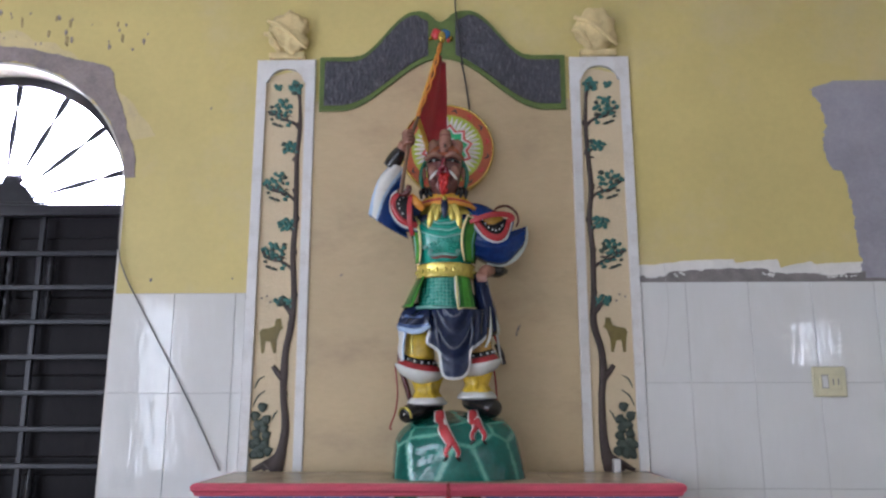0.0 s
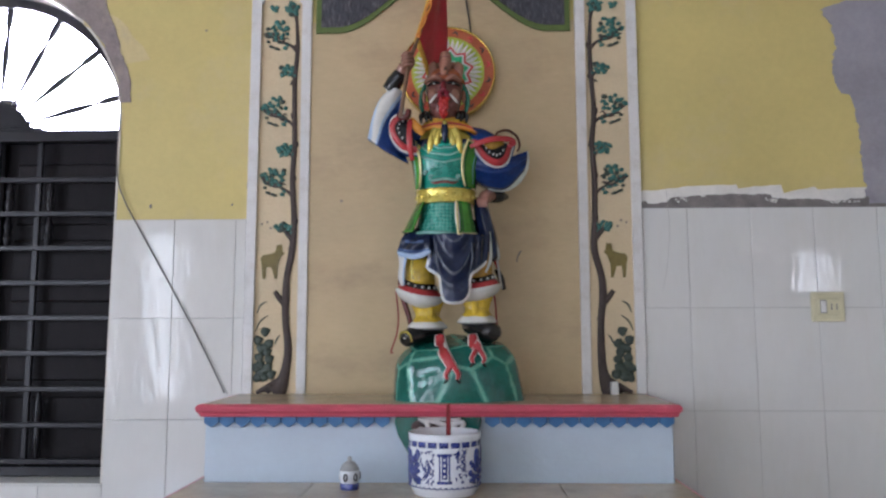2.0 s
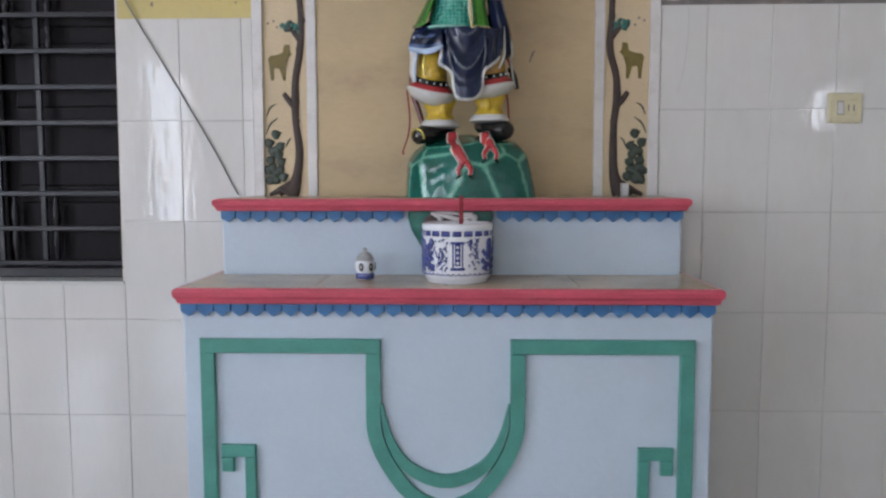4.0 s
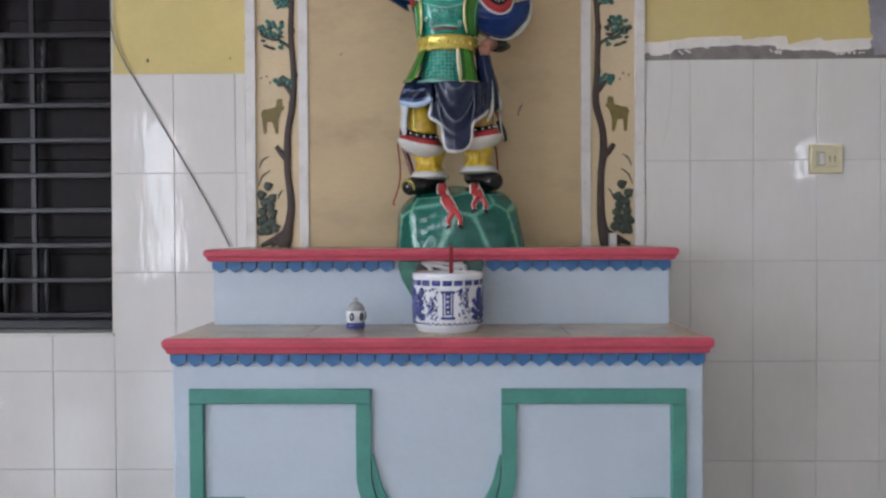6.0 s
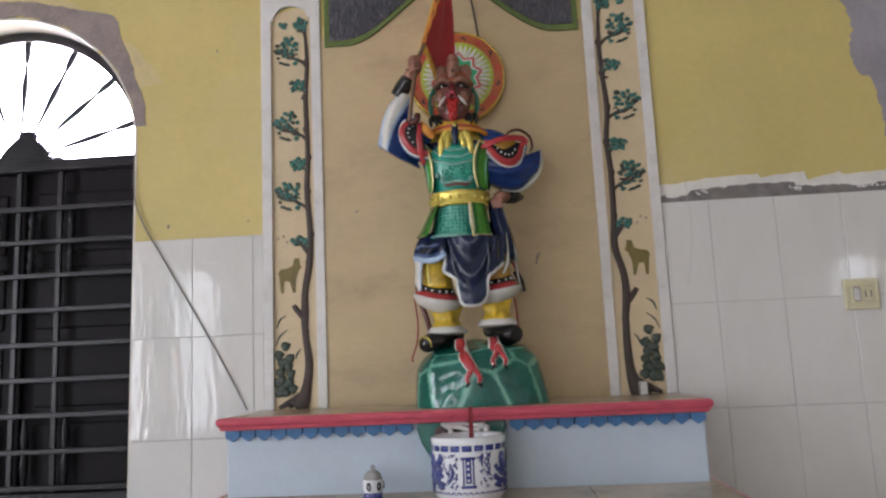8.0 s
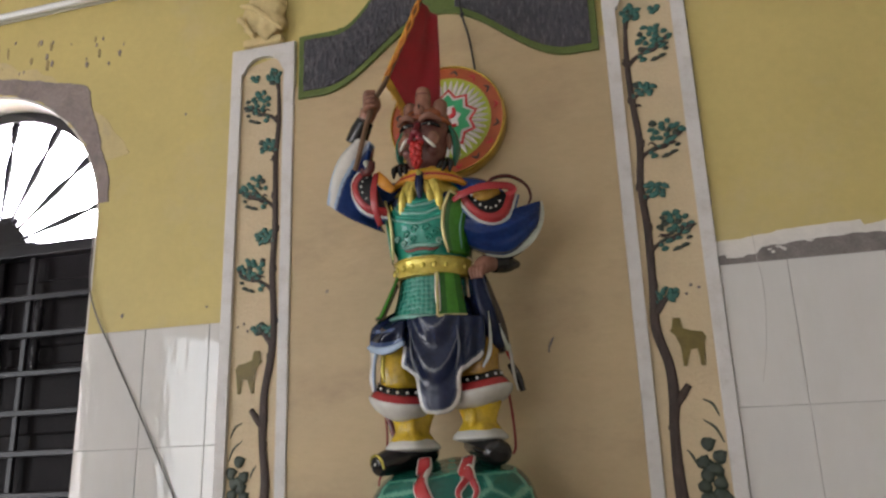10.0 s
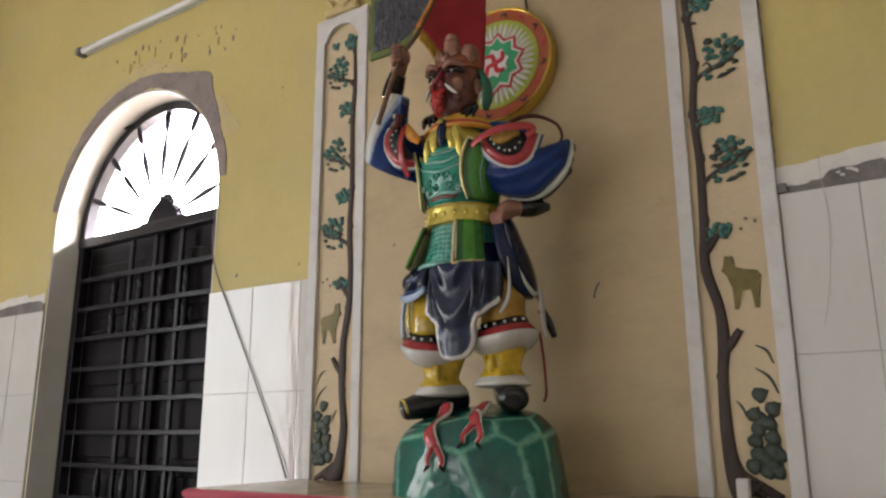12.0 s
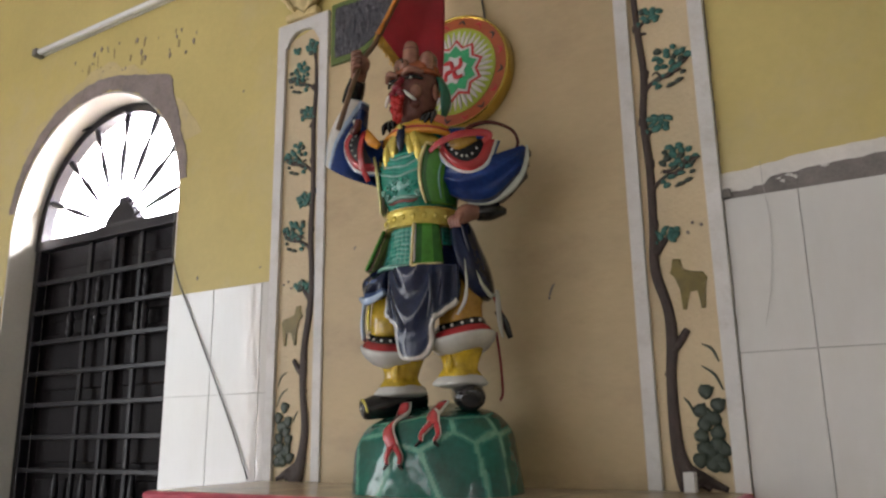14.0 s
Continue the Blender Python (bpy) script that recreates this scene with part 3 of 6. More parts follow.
cement_edge = along([(2.03, 1.692), (2.20, 1.684), (2.33, 1.680), (2.455, 1.668), (2.50, 1.655), (2.506, 1.622), (2.53, 1.603), (2.565, 1.588), (2.66, 1.593), (2.70, 1.611), (2.757, 1.606), (2.82, 1.576), (2.862, 1.556), (2.878, 1.60), (2.895, 1.66)])
bm = ragged(lambda z: (cement_edge(z) + 0.012 * noise.noise(Vector((z * 45, 3.1, 0))) + 0.006 * noise.noise(Vector((z * 190, 7.1, 0))), z), lambda z: (2.7, z), RT - 0.003, 2.895, 260, 5.0, 0.006, 12, -0.0045, 0.006)
patch("cement_patch", bm, CEMENT, "bare grey cement with a painted-in lilac glare tint where the wall paint ends")
filler_top = along([(0.795, 0.070), (0.90, 0.077), (0.99, 0.090), (1.18, 0.094), (1.187, 0.078), (1.355, 0.093), (1.363, 0.058), (1.49, 0.083), (1.50, 0.072), (1.70, 0.080)])
mortar_top = along([(0.795, 0.016), (0.90, 0.022), (0.915, 0.040), (1.03, 0.050), (1.17, 0.055), (1.31, 0.052), (1.318, 0.036), (1.49, 0.032), (1.57, 0.022), (1.66, 0.036), (1.70, 0.040)])
for x0, x1, shift in ((0.795, 1.70, 0.0), (-3.6, WL - 0.01, 3.9)):
    patch("filler_stripe", ragged(lambda x: (x, RT), lambda x: (x, RT + filler_top((x + shift - 0.795) % 0.905 + 0.795)), x0, x1, 200, 8.0, 0.004, 22, -0.0035, 0.005), WASH, "ragged stripe of white filler above the tiles")
    patch("mortar_stripe", ragged(lambda x: (x, RT - 0.004), lambda x: (x, RT + mortar_top((x + shift - 0.795) % 0.905 + 0.795) + 0.004 * noise.noise(Vector((x * 60, 1.7, 0)))), x0, x1, 260, 11.0, 0.0028, 25, -0.0055, 0.005), MORTAR, "grey mortar bed above the tiles")
rnd = random.Random(21)
for k in range(20):
    x = rnd.choice((rnd.uniform(0.92, 1.06), rnd.uniform(1.29, 1.35), rnd.uniform(1.55, 1.66)))
    mk = tagged(finish(blob(bmesh.new(), (0, 0, 0), (rnd.uniform(0.003, 0.011), 0.0012, rnd.uniform(0.002, 0.005)), seg=8, rows=6, rough=0.8), "filler_fleck", WASH), "fleck of white filler on the grey mortar", "wall patch", "flecks on the mortar", "structure")
    mk.matrix_world = pose(x, -0.0058, RT + mortar_top(x) * rnd.uniform(0.55, 1.0), 0, rnd.uniform(-20, 20), 0)
patch("mortar_stripe", ragged(lambda x: (x, RT - 0.004), lambda x: (x, RT + 0.012), 1.70, 2.7, 120, 6.0, 0.004, 25, -0.0055, 0.005), MORTAR, "grey mortar bed above the tiles")
patch("mortar_lump", ragged(lambda x: (x, RT + 0.001), lambda x: (x, RT + 0.024), 0.797, 0.818, 20, 2.0, 0.003, 60, -0.014, 0.010), MORTAR, "dark crumb of mortar beside the pilaster")
for sd in (-1, 1):
    patch("joint_crack", ragged(lambda z: (sd * 0.7950, z), lambda z: (sd * (0.7985 + 0.004 * max(0.0, noise.noise(Vector((z * 24, sd, 0.3))))), z), 2.05, 3.005, 200, 4.0 + sd, 0.002, 60, -0.0015, 0.003), MORTAR, "thin dark crack along a pilaster's edge")

# ---- altar niche: panel, pilasters, crest ----
panel = bmesh.new()
def crest_low(x):
    return 2.775 + 0.235 * ease(1 - abs(x) / 0.44)
def crest_top(x):
    ax = abs(x)
    z = 3.02 + 0.212 * ease((0.38 - ax) / 0.27)
    return z - 0.058 * math.exp(-((x + 0.005) / 0.042) ** 2)
prism([(-0.548, 1.30), (0.548, 1.30), *((x, crest_low(x) + 0.05) for x in (0.548 - 1.096 * k / 40 for k in range(41)))], -0.010, 0.004, panel)
tagged(finish(panel, "panel", PEACH), "tall peach painted wall panel with faint stains", "wall panel", kind="structure")

crest = thing("crest", "curved dark chiselled crest with moss green border", "wall ornament")
xs = [-0.525 + 1.05 * k / 80 for k in range(81)]
part("border", prism([*((x, crest_low(x)) for x in xs), *((x, crest_top(x)) for x in xs[::-1])], -0.022, 0.002, bevel=0.004), MOSS, crest, "moss green painted border")
def slate_field(x0, x1):
    bm = bmesh.new()
    nx, nz = 130, 44
    def f(u, v):
        x = x0 + (x1 - x0) * u
        lo, hi = crest_low(x) + 0.024, crest_top(x) - 0.022 - 0.02 * ease((0.12 - abs(x)) / 0.05)
        z = lo + (hi - lo) * v
        q = Vector((x * 105, 0, z * 34))
        return x, -0.024 - 0.011 * abs(noise.noise(q)) - 0.004 * noise.noise(q * 2.3), z
    return sheet(bm, f, nx, nz, 0.008)
part("slate_field", slate_field(-0.502, -0.060), SLATE, crest, "dark grey roughly chiselled field")
part("slate_field", slate_field(0.058, 0.502), SLATE, crest, "dark grey roughly chiselled field")
for x, z, r_, m_ in ((-0.026, 3.118, 0.021, CRIMSON), (0.013, 3.116, 0.020, BLUE), (-0.050, 3.100, 0.009, GOLD), (0.037, 3.098, 0.010, GOLD), (0.028, 3.090, 0.008, CRIMSON)):
    part("boss", blob(bmesh.new(), (x, -0.026, z), (r_, 0.012, r_ * 1.1), rough=0.5, freq=16), m_, crest)


def pilaster(side):
    """A white pilaster with a sunk, arched niche that carries a painted tree relief; side is -1 or 1."""
    name = "pilaster"
    p = thing(name, "white pilaster with a painted tree in relief", "pilaster", "pilasters of the altar")
    X = lambda x: side * x
    z0, z1, out, inn, nl, nr, nt, sp = 1.30, 3.013, 0.796, 0.544, 0.757, 0.582, 2.972, 2.915
    c, r = (nl + nr) / 2, (nl - nr) / 2 - 0.012
    arc = [(c + r * math.cos(a), sp + (nt - sp) * math.sin(a)) for a in (math.pi * k / 16 for k in range(17))]
    frame_poly = [(inn, z0), (nr, z0), (nr, sp - 0.005), *arc[::-1], (nl, sp - 0.005), (nl, z0), (out, z0), (out, z1), (inn, z1)]
    part("border", prism([(X(x), z) for x, z in frame_poly], -0.018, 0.003, bevel=0.003), WHITE, p, "white painted raised border")
    part("niche", prism([(X(x), z) for x, z in ((nr - 0.01, z0), (nl + 0.01, z0), (nl + 0.01, sp + 0.02), (nr - 0.01, nt + 0.008))], -0.004, 0.003), NICHE, p, "cream painted sunk field")
    rnd = random.Random(5 + side)
    Y = -0.007
    # trunk along the inner side, swelling to its foot
    tr = [(0.668, 1.304), (0.647, 1.328), (0.628, 1.386), (0.619, 1.477), (0.627, 1.591), (0.634, 1.676), (0.627, 1.765), (0.608, 1.868), (0.607, 1.99), (0.611, 2.161), (0.608, 2.303), (0.613, 2.437), (0.609, 2.577), (0.606, 2.72), (0.612, 2.875)]
    tr = [(x + (0.0035 * math.sin(k * 2.3 + side) if 2 < k < 14 else 0), z) for k, (x, z) in enumerate(tr)]
    bm = tube(bmesh.new(), [(X(x), Y, z) for x, z in tr], [0.045, 0.032, 0.019, 0.0155, 0.0135, 0.0155, 0.0135, 0.0140, 0.0120, 0.0115, 0.0105, 0.0105, 0.0095, 0.0085, 0.005], 12, flat=0.45)
    for dx, w_ in ((0.085, 0.013), (0.045, 0.014), (-0.012, 0.010)):
        tube(bm, [(X(0.640), Y, 1.36), (X(0.655 + dx * 0.5), Y, 1.325), (X(0.655 + dx), Y, 1.306)], [w_, w_, w_ * 0.5], 8, flat=0.5)
    for k in range(9):
        z = 1.55 + 0.145 * k + rnd.uniform(-0.03, 0.03)
        q = min(range(len(tr)), key=lambda i: abs(tr[i][1] - z))
        blob(bm, (X(tr[q][0] + rnd.choice((-1, 1)) * 0.009), Y, tr[q][1] + rnd.uniform(-0.01, 0.01)), (0.007, 0.005, 0.013), seg=8, rows=6, rough=0.5)
    part("tree_trunk", bm, BARK, p, "dark brown tree trunk in relief")
    # boughs and leaves: dabs set apart, darker ones along the long boughs
    def dab(bough, x, z, rx, rz, tilt, material):
        lf = part("leaf", blob(bmesh.new(), (0, 0, 0), (rx, 0.004, rz), seg=9, rows=5, rough=0.35, freq=14), material, bough)
        lf.matrix_local = pose(X(x), Y - 0.001, z, 0, tilt, 0)
    def canopy(bough, cx, cz, rx, rz, n):
        for q in range(n):
            a, r_ = 2.4 * q + rnd.uniform(-0.3, 0.3), ((q + 0.5) / n) ** 0.5
            dab(bough, cx + rx * r_ * math.cos(a), cz + rz * r_ * math.sin(a), rnd.uniform(0.0085, 0.014), rnd.uniform(0.0065, 0.0105), rnd.uniform(-45, 45), LEAF if rnd.random() > 0.12 else DARKLEAF)
    for cx, cz, rx, rz, n in ((0.690, 2.795, 0.048, 0.033, 16), (0.694, 2.470, 0.048, 0.032, 16), (0.690, 2.178, 0.046, 0.028, 15)):
        w_ = rnd.uniform(-0.004, 0.004)
        bm = tube(bmesh.new(), [(X(0.608), Y, cz - 0.090), (X(0.632), Y, cz - 0.066), (X(0.660), Y, cz - 0.052 + w_), (X(0.690), Y, cz - 0.044), (X(0.712), Y, cz - 0.024 + w_), (X(0.730), Y, cz - 0.004)], [0.008, 0.006, 0.0045, 0.0055, 0.0045, 0.002], 7, flat=0.6)
        tube(bm, [(X(0.668), Y, cz - 0.052), (X(0.652), Y, cz - 0.034), (X(0.640), Y, cz - 0.040)], [0.003, 0.003, 0.0015], 6, flat=0.6)
        tube(bm, [(X(0.676), Y, cz - 0.084), (X(0.700), Y, cz - 0.078), (X(0.722), Y, cz - 0.066)], [0.003, 0.0045, 0.002], 6, flat=0.6)
        bough = part("bough", bm, BARK, p)
        canopy(bough, cx, cz, rx * 1.12, rz * 1.2, n)
        for q in range(11):
            u = q / 10
            dab(bough, 0.655 + 0.078 * u, cz - 0.044 + 0.030 * u * u + rnd.uniform(-0.014, 0.012), rnd.uniform(0.010, 0.017), rnd.uniform(0.0045, 0.007), side * rnd.uniform(-45, -5), (DARKLEAF, BARK, LEAF)[q % 3])
        for x, z, rx_, rz_ in ((0.655, -0.078, 0.011, 0.008), (0.690, -0.080, 0.013, 0.006), (0.712, -0.072, 0.014, 0.006), (0.646, -0.066, 0.008, 0.006), (0.726, -0.050, 0.009, 0.006)):
            dab(bough, x, cz + z, rx_, rz_, side * -18, LEAF if x < 0.66 else DARKLEAF)
    for cx, cz, rx, rz, n in ((0.630, 2.888, 0.028, 0.028, 12), (0.647, 2.620, 0.031, 0.025, 11), (0.648, 2.287, 0.032, 0.025, 11), (0.646, 1.966, 0.036, 0.017, 11)):
        bm = tube(bmesh.new(), [(X(0.610), Y, cz - 0.05), (X(0.617), Y, cz - 0.028), (X(cx + 0.008), Y, cz - 0.002)], [0.008, 0.006, 0.003], 6, flat=0.6)
        bough = part("bough", bm, BARK, p)
        canopy(bough, cx, cz, rx, rz, n)
        dab(bough, 0.612, cz - 0.024, 0.010, 0.009, 10, LEAF)
    bough = part("bough", tube(bmesh.new(), [(X(0.608), Y, 2.560), (X(0.622), Y, 2.566), (X(0.634), Y, 2.562)], [0.006, 0.005, 0.002], 6, flat=0.6), BARK, p)
    for x, z in ((0.694, 2.894), (0.708, 2.886), (0.698, 2.880), (0.714, 2.896)):
        dab(bough, x, z, 0.010, 0.008, 0, LEAF)
    part("bough", tube(bmesh.new(), [(X(0.634), Y, 1.655), (X(0.655), Y, 1.677), (X(0.676), Y, 1.705)], [0.014, 0.012, 0.009], 8, flat=0.5), BARK, p)
    part("bough", tube(bmesh.new(), [(X(0.610), Y, 1.915), (X(0.628), Y, 1.938), (X(0.648), Y, 1.958)], [0.012, 0.010, 0.005], 8, flat=0.5), BARK, p)
    # a plain olive shape in relief
    shape = [(0.641, 1.858), (0.650, 1.868), (0.652, 1.895), (0.672, 1.893), (0.676, 1.862), (0.700, 1.856), (0.728, 1.852), (0.738, 1.836), (0.730, 1.818), (0.727, 1.757), (0.716, 1.757), (0.712, 1.806), (0.690, 1.804), (0.678, 1.757), (0.668, 1.757), (0.668, 1.812), (0.656, 1.846)]
    part("olive_shape", prism([(X(x), z) for x, z in shape], -0.008, -0.003, bevel=0.002), OLIVE, p, "plain olive shape in relief")
    for blade in (((0.708, 1.665), (0.732, 1.650), (0.746, 1.618)), ((0.703, 1.609), (0.733, 1.585), (0.750, 1.547)), ((0.651, 1.531), (0.664, 1.515), (0.671, 1.495))):
        part("grass_blade", tube(bmesh.new(), [(X(x), Y + 0.002, z) for x, z in blade], [0.0015, 0.0035, 0.002], 6, flat=0.6), DARKLEAF, p)
    for fx, fz in ((0.709, 1.544), (0.692, 1.497), (0.736, 1.510), (0.710, 1.483), (0.690, 1.436), (0.730, 1.443), (0.707, 1.396), (0.681, 1.376), (0.741, 1.403), (0.712, 1.366), (0.724, 1.478), (0.700, 1.462), (0.726, 1.412), (0.694, 1.405), (0.722, 1.382), (0.735, 1.365)):
        lf = part("flower_leaf", blob(bmesh.new(), (0, 0, 0), (0.0195, 0.006, 0.0175), seg=12, rows=6, rough=0.5), DARKLEAF, p)
        lf.matrix_local = pose(X(fx), Y + 0.001, fz, 0, rnd.uniform(-40, 40), 0)
    for bx, bz in ((0.713, 1.987), (0.699, 1.962), (0.735, 1.978)):
        lf = part("berry", blob(bmesh.new(), (0, 0, 0), (0.0045, 0.003, 0.0045), seg=8, rows=5), BROWNPATCH, p)
        lf.matrix_local = pose(X(bx), Y + 0.001, bz)
    # lumpy bud on top
    bud = tagged(finish(blob(bmesh.new(), (X(0.660), -0.022, 3.130), (0.086, 0.040, 0.100), seg=32, rows=24, rough=0.36 if side < 0 else 0.2, freq=12), "bud_finial", BUD), "ochre plaster bud moulded on a pilaster", "finial", "buds on the pilasters")
    for x0_, z0_, x1_, z1_ in ((0.755, 3.185, 0.580, 3.05), (0.765, 3.125, 0.690, 3.04)):
        part("bud_ridge", tube(bmesh.new(), [(-0.0 - x0_ if side < 0 else 1.325 - x0_, -0.035, z0_), (-(x0_ * 0.6 + x1_ * 0.4) if side < 0 else 1.325 - (x0_ * 0.6 + x1_ * 0.4), -0.066, z0_ * 0.62 + z1_ * 0.38 + 0.008), (-x1_ if side < 0 else 1.325 - x1_, -0.045, z1_)], [0.008, 0.011, 0.007], 10), BUD, bud)
    part("bud_foot", box(X(0.59) if side > 0 else X(0.745), X(0.745) if side > 0 else X(0.59), -0.035, -0.001, 3.013, 3.042, 0.006), BUD, bud)
    return p


pilaster(-1)
pilaster(1)

# ---- stepped altar ----
altar = thing("altar", "stepped pale blue altar with crimson edges and blue scalloped fringe", "altar")
BX, BH, UX, UH = -0.018, 0.829, -0.010, 0.798
part("lower_body", box(BX - BH, BX + BH, -0.70, -0.012, 0.0, 0.985, 0.006), PALEBLUE, altar, "pale blue washed masonry body")
part("upper_body", box(UX - UH, UX + UH, -0.40, -0.012, 1.03, 1.262, 0.004), PALEBLUE, altar)


def shelf(cx, half, y_front, z, h, over):
    """Table top with a moulded crimson nosing round three sides."""
    prof = [(-0.004, 0.002), (0.003, -0.003), (0.006, -h * 0.2), (0.004, -h * 0.5), (-0.003, -h * 0.68), (-0.006, -h * 0.92), (-0.012, -h), (-over, -h), (-over, 0.002)]
    bm = bmesh.new()
    corners = [(cx - half, -0.012, -1, 0), (cx - half, y_front, -1, -1), (cx + half, y_front, 1, -1), (cx + half, -0.012, 1, 0)]
    rings = [[(x + sx * o, y + sy * o, z + dz) for o, dz in prof] for x, y, sx, sy in corners]
    loft(bm, rings)
    for f in bm.faces:
        f.smooth = False
    part("nosing", bm, RED, altar, "crimson painted moulded edge")
    part("slab", box(cx - half + over - 0.002, cx + half - over + 0.002, y_front + over - 0.002, -0.012, z - h, z - 0.006), GROUT, altar)
    n = 4
    wdt = (2 * half - 0.02) / n
    for k in range(n):
        x = cx - half + 0.01 + wdt * k
        dep = -0.014 - (y_front + 0.010)
        part("top_tile", box(x + 0.001, x + wdt - 0.001, y_front + 0.010, y_front + 0.010 + dep, z - 0.008, z + 0.003, 0.0015), TOP, altar)


shelf(-0.015, 0.836, -0.755, 1.030, 0.048, 0.05)
shelf(-0.009, 0.803, -0.478, 1.298, 0.040, 0.06)


def scallop_mesh(width, height, thick):
    bm = bmesh.new()
    h = width / 2 - 0.0013
    poly = [(-h, 0), (-h, -height * 0.62), (-h * 0.62, -height * 0.72), (-h * 0.25, -height * 0.92), (0, -height), (h * 0.25, -height * 0.92), (h * 0.62, -height * 0.72), (h, -height * 0.62), (h, 0)]
    prism(poly, 0, thick, bm, 0.0015)
    bmesh.ops.recalc_face_normals(bm, faces=bm.faces[:])
    me = bpy.data.meshes.new("scallop")
    bm.to_mesh(me)
    bm.free()
    me.materials.append(BLUE)
    return me


def fringe(cx, half, y, z, height, n, y_back, gap=None):
    """Blue scalloped tabs along the front and both ends, under the nosing."""
    wdt = 2 * half / n
    me = scallop_mesh(wdt, height, 0.010)
    for k in range(n):
        x = cx - half + wdt * (k + 0.5)
        if gap and gap[0] < x < gap[1]:
            continue
        ob = new("scallop", me)
        ob.parent = altar
        ob.matrix_local = pose(x, y, z, 0, random.uniform(-1.2, 1.2), 0)
    m = int((y_back - y) / wdt)
    for s in (-1, 1):
        for k in range(m):
            ob = new("scallop", me)
            ob.parent = altar
            ob.matrix_local = pose(cx + s * half, y + 0.006 + wdt * (k + 0.5), z, 0, 0, s * 90)


fringe(BX, BH + 0.004, -0.712, 0.984, 0.047, 31, -0.02)
fringe(UX, UH + 0.004, -0.412, 1.260, 0.043, 30, -0.02, (-0.15, 0.14))

# sea green mouldings on the lower front
FY0, FY1 = -0.716, -0.698
def strip(poly, label=""):
    part("moulding", prism(poly, FY0, FY1, bevel=0.004), SEA, altar, label)
def band(pts, half):
    """A moulding of even width along pts in x and z."""
    left, right = [], []
    for i, p in enumerate(pts):
        a, b = Vector(pts[max(i - 1, 0)]), Vector(pts[min(i + 1, len(pts) - 1)])
        d = (b - a).normalized()
        k = half[i] if isinstance(half, list) else half
        left.append((p[0] - d.y * k, p[1] + d.x * k))
        right.append((p[0] + d.y * k, p[1] - d.x * k))
    return [*left, *right[::-1]]
MX, MO, MI, MT, MW, MB = -0.018, 0.773, 0.203, 0.867, 0.046, 0.14
for s in (-1, 1):
    a, b = MX + s * MO, MX + s * MI
    x0, x1 = min(a, b), max(a, b)
    strip([(x0, MT - MW), (x1, MT - MW), (x1, MT), (x0, MT)], "sea green painted moulding")
    strip([(a, MB), (a - s * MW, MB), (a - s * MW, MT - MW), (a, MT - MW)])
    strip([(a - s * MW, MB), (MX, MB), (MX, MB + MW), (a - s * MW, MB + MW)])
    # outer curve of the swag
    c = [(b + s * MW / 2, MT - MW), (b + s * MW / 2, 0.66), (b + s * 0.018, 0.56), (b - s * 0.025, 0.46), (b - s * 0.10, 0.365), (MX, 0.315)]
    strip(band([tuple(p) for p in smooth_path(c, 5)], MW / 2))
    # key at the lower corner
    k0, k1 = a - s * 0.060, a - s * 0.170
    strip([(k0, 0.525), (k1, 0.525), (k1, 0.485), (k0, 0.485)])
    strip([(k1, 0.485), (k1 + s * 0.035, 0.485), (k1 + s * 0.035, 0.30), (k1, 0.30)])
    strip([(k0, 0.485), (k0 - s * 0.040, 0.485), (k0 - s * 0.040, 0.437), (k0, 0.437)])
arcp = [(MX - 0.200, 0.66), (MX - 0.175, 0.545), (MX - 0.115, 0.455), (MX, 0.412), (MX + 0.115, 0.455), (MX + 0.175, 0.545), (MX + 0.200, 0.66)]
arcs = [tuple(p) for p in smooth_path(arcp, 6)]
part("moulding", prism(band(arcs, [0.003 + 0.018 * math.sin(math.pi * i / (len(arcs) - 1)) for i in range(len(arcs))]), FY0, FY1), SEA, altar)

# carved ornament under the upper top
orn = thing("carved_ornament", "green plaster ornament with a white scroll", "wall ornament")
bm = bmesh.new()
prism([(UX + 0.002 + x, z) for x, z in ((-0.143, 1.262), (-0.148, 1.235), (-0.135, 1.19), (-0.10, 1.13), (-0.05, 1.09), (0, 1.08), (0.05, 1.09), (0.10, 1.13), (0.135, 1.19), (0.148, 1.235), (0.143, 1.262))], -0.425, -0.398, bm, 0.008)
part("ornament_ground", bm, GLAZES["rock"], orn)
# Flat dark brown oval plate behind the scroll, level with the ground's face.
part("ornament_recess", prism([(UX + 0.082 * math.cos(2 * math.pi * k / 24) - 0.006, 1.222 + 0.034 * math.sin(2 * math.pi * k / 24)) for k in range(24)], -0.428, -0.42), BARK, orn)
def spiral(cx, cz, r, turn, s):
    return [(cx + s * r * (1 - 0.13 * k) * math.cos(turn + 0.75 * k), -0.433, cz + r * (1 - 0.13 * k) * math.sin(turn + 0.75 * k)) for k in range(7)]
bm = tube(bmesh.new(), [*spiral(-0.060, 1.222, 0.024, 1.6, -1)[::-1], (-0.02, -0.433, 1.240), (0.02, -0.433, 1.228), *spiral(0.055, 1.226, 0.022, 2.6, -1)], 0.0088, 8)
tube(bm, [(-0.075, -0.433, 1.248), (-0.02, -0.433, 1.252), (0.03, -0.433, 1.246), (0.07, -0.433, 1.248)], 0.006, 8)
tube(bm, [(-0.06, -0.433, 1.198), (-0.01, -0.433, 1.205), (0.05, -0.433, 1.200)], 0.006, 8)
part("scroll", bm, WHITE, orn, "white painted cloud scroll")

